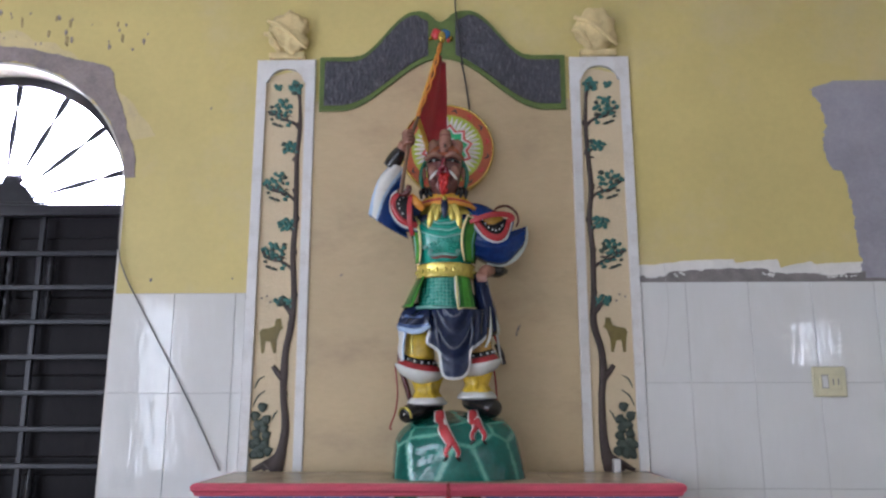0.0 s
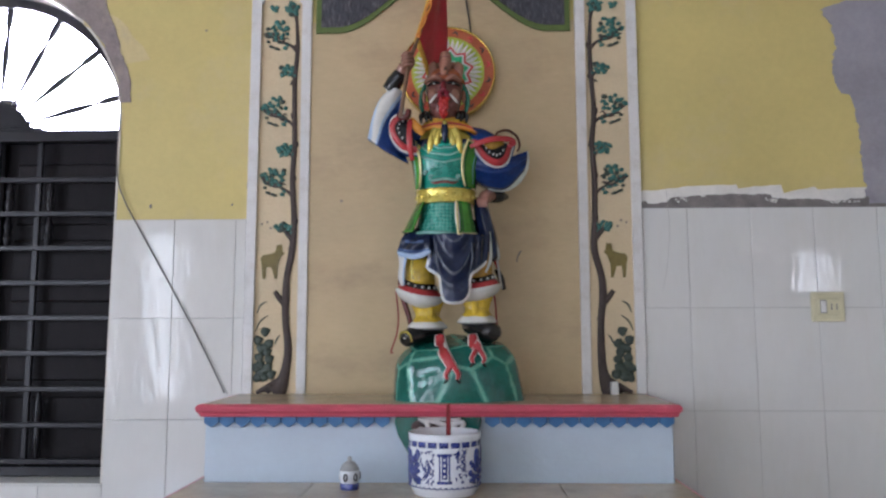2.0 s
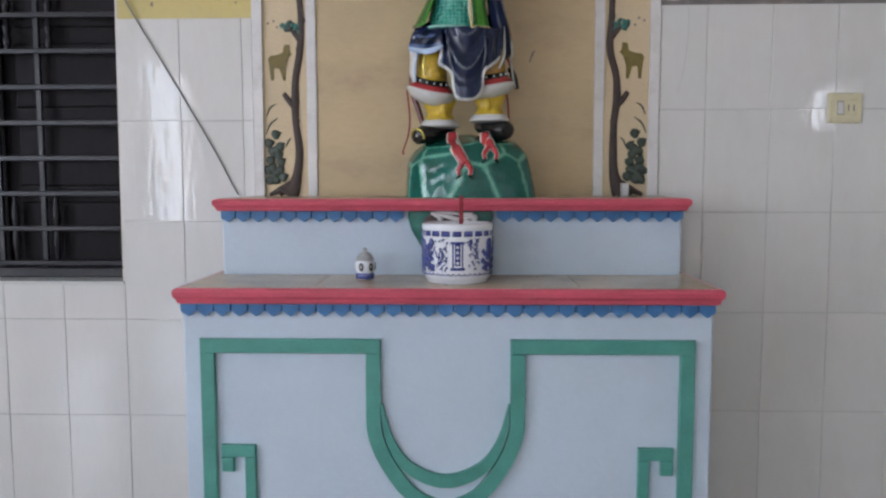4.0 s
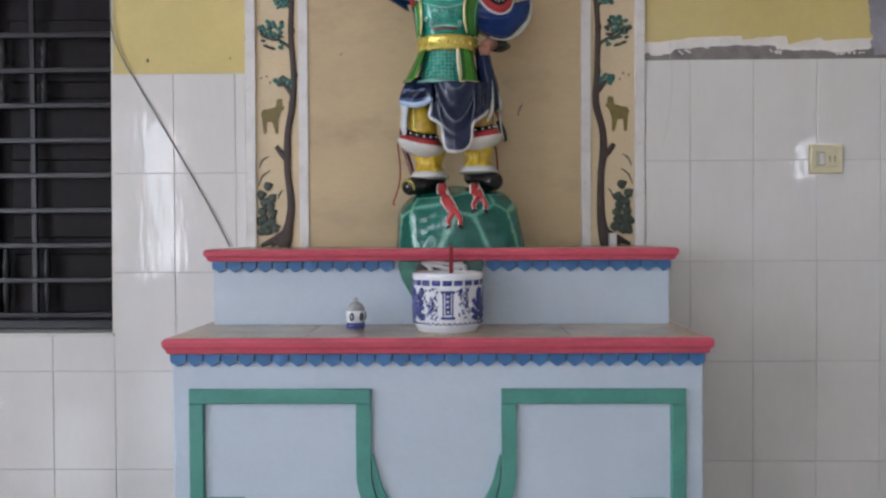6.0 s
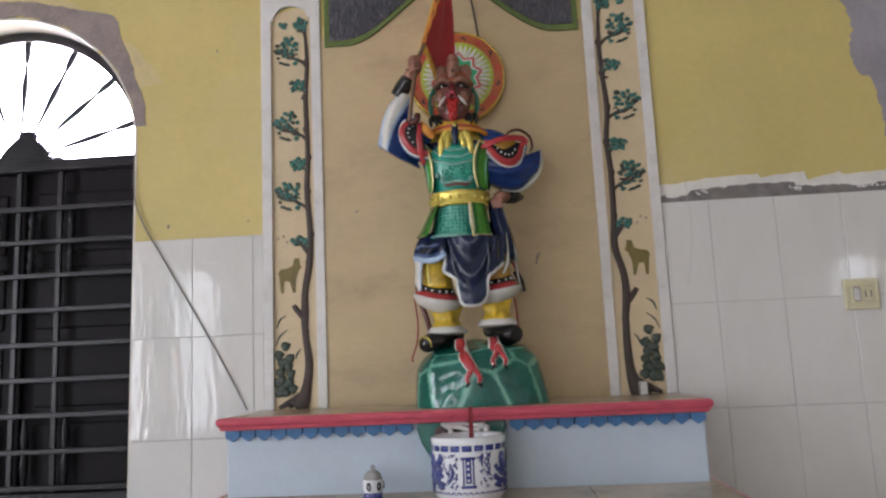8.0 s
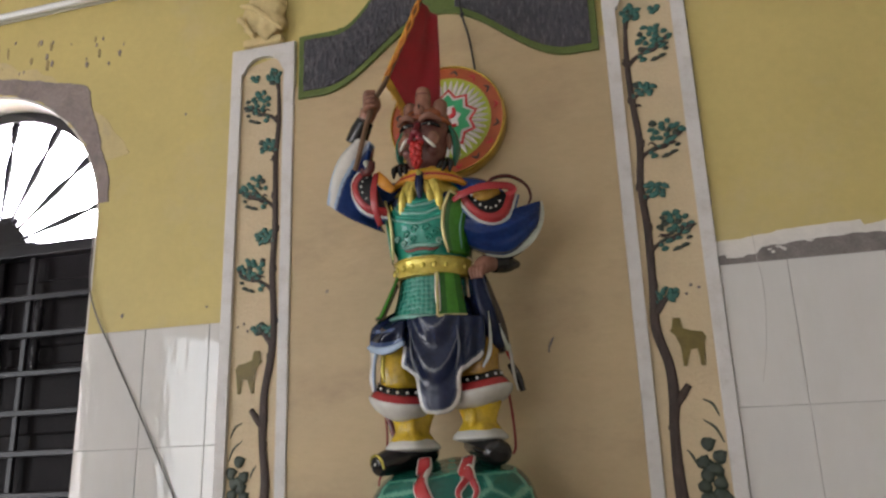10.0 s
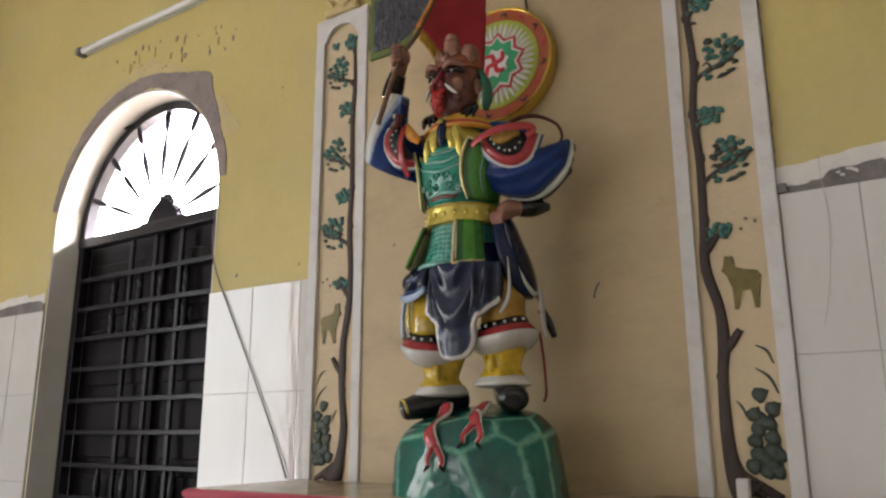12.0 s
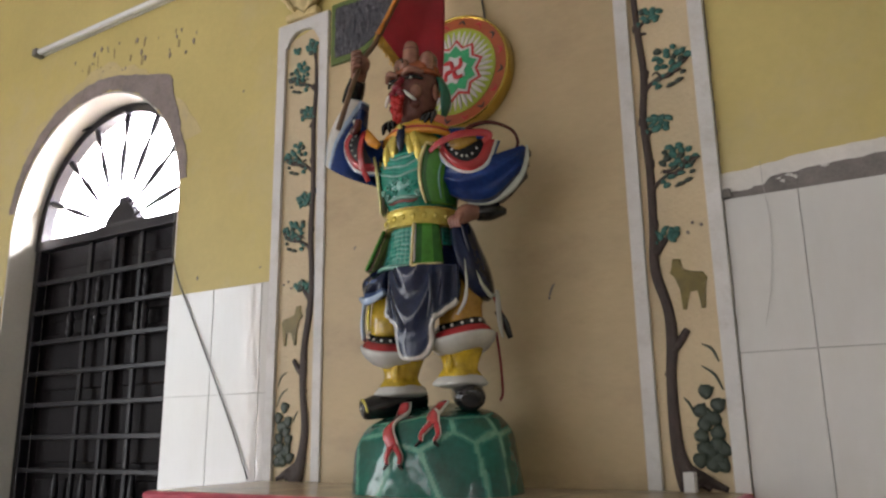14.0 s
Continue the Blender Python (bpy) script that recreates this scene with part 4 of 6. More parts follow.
# ---- incense bowl and lidded jar ----
BOWL = (0.018, -0.565, 1.033)
bowl = thing("incense_bowl", "white porcelain incense bowl with cobalt blue painting", "incense bowl")
prof = [(0.096, 0.0), (0.100, 0.003), (0.100, 0.008), (0.105, 0.012), (0.111, 0.026), (0.113, 0.06), (0.1135, 0.12), (0.1145, 0.17), (0.116, 0.181), (0.116, 0.190), (0.112, 0.192), (0.106, 0.188), (0.104, 0.16), (0.10, 0.155)]
part("bowl", lathe(prof, BOWL, 56), PORCELAIN, bowl)
def on_bowl(a, z, lift=0.0015):
    r = 0.1125 + (z - 0.06) * 0.016 - 0.9 * max(0.0, 0.034 - z) ** 1.5 + lift
    return (BOWL[0] + r * math.sin(a), BOWL[1] - r * math.cos(a), BOWL[2] + z)
def bowl_patch(bm, a0, a1, z0, z1, n=4):
    sheet(bm, lambda u, v: on_bowl(a0 + (a1 - a0) * u, z0 + (z1 - z0) * v), n, 2, 0.001)
for k in range(20):
    a = 2 * math.pi * k / 20
    bm = bmesh.new()
    bowl_patch(bm, a - 0.125, a + 0.125, 0.152, 0.169)
    part("painted_block", bm, COBALT, bowl)
for k in range(3):
    a0 = 2 * math.pi * k / 3 + 0.02
    bm = bmesh.new()
    for x, z0, z1 in ((-0.13, 0.055, 0.132), (0.13, 0.055, 0.132)):
        bowl_patch(bm, a0 + x - 0.02, a0 + x + 0.02, z0, z1, 2)
    for z in (0.050, 0.132):
        bowl_patch(bm, a0 - 0.20, a0 + 0.20, z - 0.004, z + 0.004)
    for j in range(4):
        part("painted_dot", blob(bmesh.new(), on_bowl(a0, 0.069 + 0.0165 * j, 0.0022), (0.0045, 0.002, 0.0045), seg=8, rows=5), PORCELAIN, bowl)
    bowl_patch(bm, a0 - 0.075, a0 + 0.075, 0.060, 0.128)
    part("painted_cartouche", bm, COBALT, bowl)
    for s in (-1, 1):
        bm = bmesh.new()
        rnd = random.Random(40 + k * 2 + s)
        for j in range(30):
            a, z = a0 + s * rnd.uniform(0.32, 0.66), rnd.uniform(0.04, 0.14)
            tube(bm, [on_bowl(a, z), on_bowl(a + rnd.uniform(-0.07, 0.07), z + rnd.uniform(0.002, 0.012)), on_bowl(a + rnd.uniform(-0.12, 0.12), z + rnd.uniform(-0.012, 0.02))], [0.001, 0.0025, 0.001], 6, steps=3)
        for j in range(20):
            a, z = a0 + s * rnd.uniform(0.70, 0.98), 0.042 + 0.0048 * j
            tube(bm, [on_bowl(a, z), on_bowl(a + s * 0.06, z + 0.008), on_bowl(a + s * rnd.uniform(0.08, 0.16), z - 0.004)], [0.004, 0.006, 0.002], 6, steps=3)
        tagged(part("painted_spray", bm, COBALT, bowl), kind="stuff")
bm = bmesh.new()
for k in range(40):
    a = 2 * math.pi * k / 40
    tube(bm, [on_bowl(a, 0.028), on_bowl(a + 0.06, 0.034), on_bowl(a + 0.13, 0.027)], [0.0012, 0.0022, 0.0012], 5, steps=2)
part("painted_wave_line", bm, COBALT, bowl)
part("ash", lathe([(0.0, 0.160), (0.05, 0.160), (0.103, 0.156)], BOWL, 24), ASH, bowl)
for dx, dy, lean, h in ((0.008, -0.01, 0.004, 0.115), (0.012, -0.006, 0.012, 0.118), (0.016, -0.012, 0.001, 0.10)):
    tagged(finish(tube(bmesh.new(), [(BOWL[0] + dx, BOWL[1] + dy, BOWL[2] + 0.15), (BOWL[0] + dx + lean * 0.2, BOWL[1] + dy, BOWL[2] + 0.16 + h)], 0.0032, 6), "incense_stick", STICK), "dark red incense stick standing in the bowl", "incense stick", "sticks in the bowl")

JAR = (-0.292, -0.52, 1.033)
jar = thing("lidded_jar", "small blue and white lidded porcelain jar", "jar")
part("jar", lathe([(0.027, 0.0), (0.030, 0.003), (0.030, 0.018), (0.028, 0.022), (0.0325, 0.034), (0.034, 0.046), (0.0325, 0.058), (0.029, 0.066)], JAR, 28), PORCELAIN, jar)
part("blue_foot", lathe([(0.0305, 0.002), (0.0312, 0.003), (0.0312, 0.019), (0.0295, 0.022)], JAR, 28), COBALT, jar, "cobalt blue glazed foot")
part("lid", lathe([(0.031, 0.062), (0.0295, 0.068), (0.025, 0.078), (0.016, 0.087), (0.007, 0.091), (0.0055, 0.094), (0.008, 0.098), (0.006, 0.103), (0.001, 0.105)], JAR, 28), TIN, jar, "domed grey lid with a knob")
for a in (-0.25, 0.75, 2.0, 3.1, 4.3):
    bm = bmesh.new()
    pts = [(JAR[0] + 0.0340 * math.sin(a + 0.16 * math.cos(q)), JAR[1] - 0.0340 * math.cos(a + 0.16 * math.cos(q)), JAR[2] + 0.042 + 0.011 * math.sin(q)) for q in (2 * math.pi * j / 10 for j in range(11))]
    tube(bm, pts, 0.0028, 6, steps=2)
    part("painted_ring", bm, BLACK, jar)

# ---- halo disc behind the statue ----
HC, HR = (0.022, 2.590), 0.191
halo = thing("halo_disc", "round painted halo with gold rim on the wall", "halo disc")
halo.location.y = 0.026
bm = bmesh.new()
rim_prof = [(HR - 0.007, -0.078), (HR - 0.004, -0.086), (HR, -0.085), (HR + 0.002, -0.078), (HR + 0.003, -0.034), (HR - 0.012, -0.008)]
loft(bm, [[(HC[0] + r * math.cos(2 * math.pi * k / 64), y, HC[1] + r * math.sin(2 * math.pi * k / 64)) for k in range(64)] for r, y in rim_prof])
part("rim", bm, GOLD, halo, "gold painted rim")
part("orange_ring", disc_y(bmesh.new(), HC, HR - 0.006, -0.079, -0.03), ORANGE, halo, "orange-red painted outer ring")
part("yellow_field", disc_y(bmesh.new(), HC, 0.148, -0.082, -0.05), LIME, halo, "lime yellow painted field")
for k in range(40):
    a = 2 * math.pi * k / 40
    bm = bmesh.new()
    tube(bm, [(HC[0] + q * math.cos(a), -0.082, HC[1] + q * math.sin(a)) for q in (0.085, 0.112, 0.138)], [0.005, 0.0072, 0.002], 6, flat=0.4, steps=3)
    part("ray", bm, WHITE, halo)
for k in range(16):
    a = 2 * math.pi * (k + 0.5) / 16
    bm = tube(bmesh.new(), [(HC[0] + q * math.cos(a + d), -0.0795, HC[1] + q * math.sin(a + d)) for q, d in ((0.158, -0.07), (0.172, 0.0), (0.164, 0.09))], [0.002, 0.005, 0.001], 6, flat=0.4, steps=3)
    part("curl", bm, BARK if k % 2 else CRIMSON, halo)
def star(r0, r1, n):
    return [(HC[0] + (r0 if k % 2 else r1) * math.cos(math.pi * k / n + 0.2), HC[1] + (r0 if k % 2 else r1) * math.sin(math.pi * k / n + 0.2)) for k in range(2 * n)]
part("red_star", prism(star(0.084, 0.108, 10), -0.085, -0.06), CRIMSON, halo, "crimson painted star ring")
part("white_star", prism(star(0.075, 0.096, 10), -0.087, -0.06), WHITE, halo)
part("green_flower", prism(star(0.066, 0.086, 10), -0.089, -0.06), GREEN, halo, "green painted flower")
part("pale_flower", prism(star(0.040, 0.052, 8), -0.091, -0.06), WHITE, halo)
bm = bmesh.new()
for k in range(4):
    a = math.pi / 2 * k + 0.3
    tube(bm, [(HC[0] + q * math.cos(a + d), -0.092, HC[1] + q * math.sin(a + d)) for q, d in ((0.002, 0), (0.028, 0.05), (0.044, 0.6))], [0.007, 0.008, 0.005], 8, flat=0.4)
part("emblem", bm, CRIMSON, halo, "small red pinwheel mark")

# ---- flag ----
flag = thing("flag", "dark red fringed flag on a short pole held by the statue", "flag")
pole_pts = [tuple(Vector(p) + Vector((0, 0.024, 0.008))) for p in ((-0.138, -0.47, 2.285), (-0.113, -0.405, 2.50), (-0.085, -0.345, 2.62), (-0.012, -0.235, 2.93), (0.0, -0.215, 2.99))]
part("pole", tube(bmesh.new(), pole_pts, 0.0075, 8), POLE, flag, "brown wooden pole")
for ph in (0.0, math.pi):
    pts = []
    for k in range(33):
        c = Vector(pole_pts[2]).lerp(Vector(pole_pts[4]), k / 32)
        w_ = 0.0045 + 0.004 * math.sin(math.pi * k / 32) ** 2
        pts.append(c + Vector((w_ * math.cos(0.55 * k + ph) + 0.008 * math.sin(math.pi * k / 32), -0.010 + 0.5 * w_ * math.sin(0.38 * k + ph), 0)))
    part("braid", tube(bmesh.new(), pts, 0.0042, 6, steps=2), BRAID, flag, "twisted orange braid round the pole")
part("finial", blob(bmesh.new(), (0.004, -0.208, 3.012), (0.016, 0.016, 0.026)), GOLD, flag)
def cloth(u, v):
    a, b = Vector(pole_pts[3]), Vector(pole_pts[2])
    p = a.lerp(b, v)
    q = Vector((0.012, -0.105, 2.95)).lerp(Vector((0.004, -0.125, 2.515)), v)
    r = p.lerp(q, u)
    r.x += 0.012 * math.sin(6.5 * u + 2.0 * v) * u
    r.z -= 0.03 * math.sin(math.pi * u) * v
    return r
part("cloth", sheet(bmesh.new(), cloth, 18, 18, 0.003, axis=(1, 0, 0)), FLAGRED, flag, "dark red cloth")
rnd = random.Random(3)
bm = bmesh.new()
for k in range(60):
    p = cloth(k / 59, 1.0)
    tube(bm, [p + Vector((0.001, 0, 0.004)), p + Vector((rnd.uniform(-0.004, 0.004), -0.003, -0.020)), p + Vector((rnd.uniform(-0.006, 0.006), -0.006, -0.046 + rnd.uniform(0, 0.008)))], [0.003, 0.0035, 0.001], 5, steps=2)
for k in range(40):
    p = cloth(0.0, k / 39)
    tube(bm, [p, p + Vector((-0.008, -0.008, -0.010)), p + Vector((-0.012 + rnd.uniform(-0.003, 0.003), -0.014, -0.022))], [0.004, 0.0045, 0.001], 5, steps=2)
part("fringe", bm, FRINGE, flag, "golden yellow fringe")

# ---- small fittings ----
def cord(name, pts, r, material, label, category="cable"):
    return tagged(finish(tube(bmesh.new(), pts, r, 8), name, material), label, category)
cord("cable", [(-1.338, -0.010, 2.45), (-1.336, -0.012, 2.20), (-1.30, -0.014, 2.08), (-1.215, -0.014, 1.93), (-1.08, -0.014, 1.70), (-0.95, -0.014, 1.47), (-0.865, -0.016, 1.305)], 0.0029, CABLE, "grey cable hanging slantwise over the white tiles")
cord("cable", [(0.055, -0.006, 3.62), (0.058, -0.036, 3.25), (0.075, -0.042, 3.10), (0.085, -0.040, 2.98), (0.10, -0.018, 2.90), (0.118, -0.016, 2.76)], 0.0035, BLACK, "thin black wire running down to the halo")
tagged(finish(blob(bmesh.new(), (0.086, -0.042, 2.975), (0.007, 0.006, 0.012)), "wire_joint", BLACK), "black taped joint in the thin wire", "cable joint")
cord("cord", [(0.192, -0.15, 1.72), (0.202, -0.15, 1.64), (0.206, -0.15, 1.56), (0.198, -0.15, 1.535)], 0.0035, STICK, "dark red cord hanging behind the statue", "cord")
cord("cord", [(-0.178, -0.13, 1.70), (-0.168, -0.13, 1.60), (-0.175, -0.13, 1.53), (-0.195, -0.13, 1.47), (-0.188, -0.13, 1.462)], 0.0030, STICK, "dark red cord hanging behind the statue", "cord")
lamp = thing("wall_tube_lamp", "unlit white fluorescent tube on the yellow wall", "lamp")
part("tube", tube(bmesh.new(), [(-2.42, -0.034, 3.366), (-1.28, -0.034, 3.366)], 0.016, 12), TUBE, lamp, "white glass tube")
part("batten", box(-2.45, -1.25, -0.014, -0.001, 3.356, 3.378, 0.003), TUBE, lamp)
for x in (-2.445, -1.255):
    part("end_cap", box(x - 0.018, x + 0.018, -0.054, -0.002, 3.346, 3.387, 0.006), CABLE, lamp, "dark grey end cap")
for mx, mz, w_, h_, tilt in ((0.303, 1.848, 0.004, 0.020, 25), (0.296, 1.825, 0.004, 0.004, 0), (-0.411, 2.07, 0.004, 0.006, 30), (-0.12, 1.98, 0.003, 0.007, -20), (-1.195, 2.056, 0.006, 0.008, 0), (-0.86, 2.06, 0.004, 0.004, 0), (-0.99, 2.80, 0.005, 0.005, 0)):
    bm = blob(bmesh.new(), (0, 0, 0), (w_, 0.001, h_), seg=8, rows=6, rough=0.6)
    mk = tagged(finish(bm, "paint_mark", MORTAR), "small dark scuff in the wall paint", "wall patch", "scuffs in the paint", "structure")
    mk.matrix_world = pose(mx, -0.0105 if abs(mx) < 0.6 else -0.0005, mz, 0, tilt, 0)
socket = thing("wall_socket", "cream plastic switch and socket plate on the tiles", "socket")
part("plate", box(1.444, 1.574, -0.020, -0.006, 1.580, 1.696, 0.006), CREAM, socket)
part("rocker", box(1.478, 1.500, -0.026, -0.018, 1.615, 1.662, 0.003), WHITE, socket, "white rocker switch")
for x in (1.520, 1.540):
    part("slot", box(x - 0.002, x + 0.002, -0.0245, -0.018, 1.626, 1.650), CABLE, socket)
part("rocker_gap", box(1.4765, 1.5015, -0.0240, -0.018, 1.6125, 1.6645), CABLE, socket, "dark gap round the rocker")
part("bezel", box(1.468, 1.552, -0.0225, -0.019, 1.606, 1.670, 0.003), CREAM, socket)
tagged(finish(box(0.647, 0.675, -0.065, -0.036, 1.301, 1.350, 0.003), "switch_box", WHITE), "small white plastic box at the pilaster foot", "junction box")
cord("cable", [(0.897, -0.009, 2.12), (0.898, -0.012, 2.05), (0.905, -0.012, 1.95), (0.890, -0.012, 1.80), (0.868, -0.012, 1.70)], 0.0006, GROUT, "hair-thin wire over the white tiles")

# ---- statue: one glazed mesh ----
st = bmesh.new()
S = SLOT


def cloth_piece(f, nu, nv, thick, slot, back=None, axis=(0, 1, 0)):
    """A cloth f(u, v) with thickness along axis; slot(u, v) names the glaze of each face of its front, back that of the rest."""
    ax = Vector(axis) * thick
    pts_ = [[Vector(f(i / nu, j / nv)) for i in range(nu + 1)] for j in range(nv + 1)]
    a = [[st.verts.new(p) for p in r] for r in pts_]
    b = [[st.verts.new(p + ax) for p in r] for r in pts_]
    def face(vs, name):
        q = st.faces.new(vs)
        q.material_index, q.smooth = S[name], True
    for j in range(nv):
        for i in range(nu):
            name = slot((i + 0.5) / nu, (j + 0.5) / nv)
            face((a[j][i], a[j][i + 1], a[j + 1][i + 1], a[j + 1][i]), name)
            face((b[j][i], b[j + 1][i], b[j + 1][i + 1], b[j][i + 1]), back or name)
    for j in range(nv):
        for i in (0, nu):
            face((a[j][i], a[j + 1][i], b[j + 1][i], b[j][i]), back or slot(i / nu, (j + 0.5) / nv))
    for i in range(nu):
        for j in (0, nv):
            face((a[j][i], b[j][i], b[j][i + 1], a[j][i + 1]), back or slot((i + 0.5) / nu, j / nv))


def curve_at(pts, t):
    """A point at 0 to 1 along a smooth curve through pts."""
    c = smooth_path(pts, 8)
    k = min(max(t, 0.0), 1.0) * (len(c) - 1)
    i = min(int(k), len(c) - 2)
    return Vector((c[i] + (c[i + 1] - c[i]) * (k - i)).tolist())


def rope(pts, r, slot, seg=10, flat=1.0, up=(0, 1, 0), steps=6):
    tube(st, pts, r, seg, S[slot], flat, steps, up)


def ribbon(pts, w, slot="red", normal=(0, -1, 0)):
    """A flat band, w across, with pale edges."""
    rope(pts, w, slot, 12, 0.26, normal)


# rock: cut facets (turn from the front, rise, distance) with pale ridges
ROCK = Vector((0.056, -0.275, 1.36))
FACETS = [(Vector((math.sin(radians(a)) * math.cos(radians(e)), -math.cos(radians(a)) * math.cos(radians(e)), math.sin(radians(e)))), d) for a, e, d in (
    (-82, 3, 0.224), (-46, 2, 0.211), (-19, 7, 0.176), (4, -4, 0.169), (27, 6, 0.180), (58, 12, 0.216), (96, 10, 0.222), (135, 5, 0.20), (180, 5, 0.165), (-130, 5, 0.20),
    (-66, 36, 0.214), (-24, 38, 0.190), (12, 32, 0.179), (46, 36, 0.203), (90, 40, 0.222), (150, 45, 0.185), (-130, 45, 0.185), (-30, 74, 0.158), (35, 78, 0.160))]
def rock_reach(way):
    """How far the rock goes in one direction, and how near a ridge that is."""
    ds = sorted(d / max(1e-3, n.dot(way)) for n, d in FACETS if n.dot(way) > 1e-3)
    soft = -0.009 * math.log(sum(math.exp(-(q - ds[0]) / 0.009) for q in ds[:4]))
    return ds[0] + soft, ds[1] - ds[0]
def rock_y(x, z):
    """The front skin of the rock at one place of its elevation."""
    return max(ROCK.y + (d - n.x * (x - ROCK.x) - n.z * (z - ROCK.z)) / n.y for n, d in FACETS if n.y < -0.15) - 0.002
rings, ridge = [], []
for j in range(111):
    e = radians(-24 + 113.5 * j / 110)
    ring, near = [], []
    for k in range(260):
        a = 2 * math.pi * k / 260
        way = Vector((math.cos(a) * math.cos(e), math.sin(a) * math.cos(e), math.sin(e)))
        r, gap = rock_reach(way)
        p = ROCK + way * (r + 0.0015 * noise.noise(way * 6))
        if p.z < 1.299:
            p = ROCK + (p - ROCK) * ((ROCK.z - 1.299) / (ROCK.z - p.z))
        ring.append(p)
        near.append(gap + 0.0022 * noise.noise(p * 22))
    rings.append(ring)
    ridge.append(near)
vs = [[st.verts.new(p) for p in r] for r in rings]
for j in range(110):
    for k in range(260):
        q = st.faces.new((vs[j][k], vs[j][(k + 1) % 260], vs[j + 1][(k + 1) % 260], vs[j + 1][k]))
        q.smooth, q.material_index = True, S["vein"] if ridge[j][k] < 0.0030 else S["rock_pale"] if ridge[j][k] < 0.0062 else S["rock"]
for r in (vs[0][::-1], vs[-1]):
    q = st.faces.new(r)
    q.material_index = S["rock"]
# red straps over the rock, two-tailed with black tips
def on_rock(x, z, lift=0.004):
    return x, rock_y(x, min(z, 1.500)) - lift, z
for x, z0, z1, lean in ((0.002, 1.520, 1.408, 0.040), (0.118, 1.520, 1.462, 0.012)):
    body_ = [(x - 0.006, -0.330, z0 + 0.010), on_rock(x - 0.002, z0 - 0.022), on_rock(x + lean * 0.35, (z0 + z1) / 2), on_rock(x + lean, z1 + 0.012)]
    for w_, slot, dy in ((0.0225, "bead", 0.004), (0.0185, "red", 0.0)):
        rope([(p[0], p[1] + dy, p[2]) for p in body_], [w_ * 0.8, w_, w_ * 0.95, w_ * 0.8], slot, 12, 0.3)
    for d in (-0.022, 0.020):
        tail = [on_rock(x + lean + d * 0.3, z1 + 0.016), on_rock(x + lean + d, z1 - 0.010), on_rock(x + lean + d * 0.8, z1 - 0.028)]
        rope([(p[0], p[1] + 0.002, p[2]) for p in tail], [0.011, 0.009, 0.007], "bead", 8, 0.4)
        rope(tail, [0.009, 0.007, 0.005], "red", 8, 0.5)
        rope([tail[2], on_rock(x + lean + d * 1.3, z1 - 0.040)], [0.006, 0.003], "boot", 8)
# boots with flat toe caps
for path, r, cap_slot in (([(-0.020, -0.215, 1.552), (-0.062, -0.270, 1.540), (-0.098, -0.318, 1.526), (-0.122, -0.350, 1.516)], [0.036, 0.042, 0.040, 0.032], "gold"), ([(0.105, -0.205, 1.566), (0.140, -0.250, 1.553), (0.168, -0.288, 1.543), (0.186, -0.314, 1.538)], [0.038, 0.043, 0.042, 0.037], "boot")):
    rope(path, r, "boot", 18, 0.86, (0, 0, 1))
    d = (Vector(path[-1]) - Vector(path[-2])).normalized()
    tip = Vector(path[-1])
    side = d.cross(Vector((0, 0, 1))).normalized()
    up_ = side.cross(d)
    if cap_slot == "gold":
        rope([tip + d * 0.002 + (side * math.cos(q) + up_ * math.sin(q)) * r[-1] * 0.84 for q in (math.pi * k / 8 * 1.1 for k in range(9))], 0.004, cap_slot, 8)
    rope([tip - d * 0.004, tip + d * 0.008, tip + d * 0.010], [r[-1] * 0.92, r[-1] * 0.66, 0.002], "boot", 14)
    if cap_slot == "gold":
        rope([tip + d * 0.008 - side * 0.006 + up_ * 0.008, tip + d * 0.010 + up_ * 0.004], [0.004, 0.003], "bead", 8)
# trousers: gathered, flaring to a pale cuff
for cx, cy, z, s in ((-0.052, -0.275, 1.552, -1), (0.128, -0.262, 1.572, 1)):
    body(st, [(z - 0.004, cx, cy, 0.048, 0.048, 0), (z + 0.002, cx, cy - 0.004, 0.070, 0.070, 0.05), (z + 0.012, cx, cy - 0.003, 0.069, 0.068, 0.05), (z + 0.028, cx, cy - 0.002, 0.055, 0.054, 0.04)], S["white"], 32, 5)
    body(st, [(z + 0.016, cx, cy, 0.061, 0.062, 0.05), (z + 0.030, cx, cy - 0.004, 0.054, 0.055, 0.06), (z + 0.046, cx, cy - 0.002, 0.045, 0.047, 0.05), (z + 0.066, cx, cy, 0.049, 0.050, 0.03), (z + 0.095, cx, cy, 0.060, 0.058, 0.02), (z + 0.12, cx, cy, 0.062, 0.06, 0)], S["yellow"], 36, 5)
    for dx, dz in ((s * -0.020, 0.0),):
        rope([(cx + dx, cy - 0.052 + abs(dx) * 0.4, z + 0.022 + dz), (cx + dx * 0.5 + 0.004, cy - 0.054, z + 0.052), (cx + dx * 0.7, cy - 0.055 + abs(dx) * 0.3, z + 0.095)], [0.004, 0.012, 0.010], "yellow", 12, 0.6)
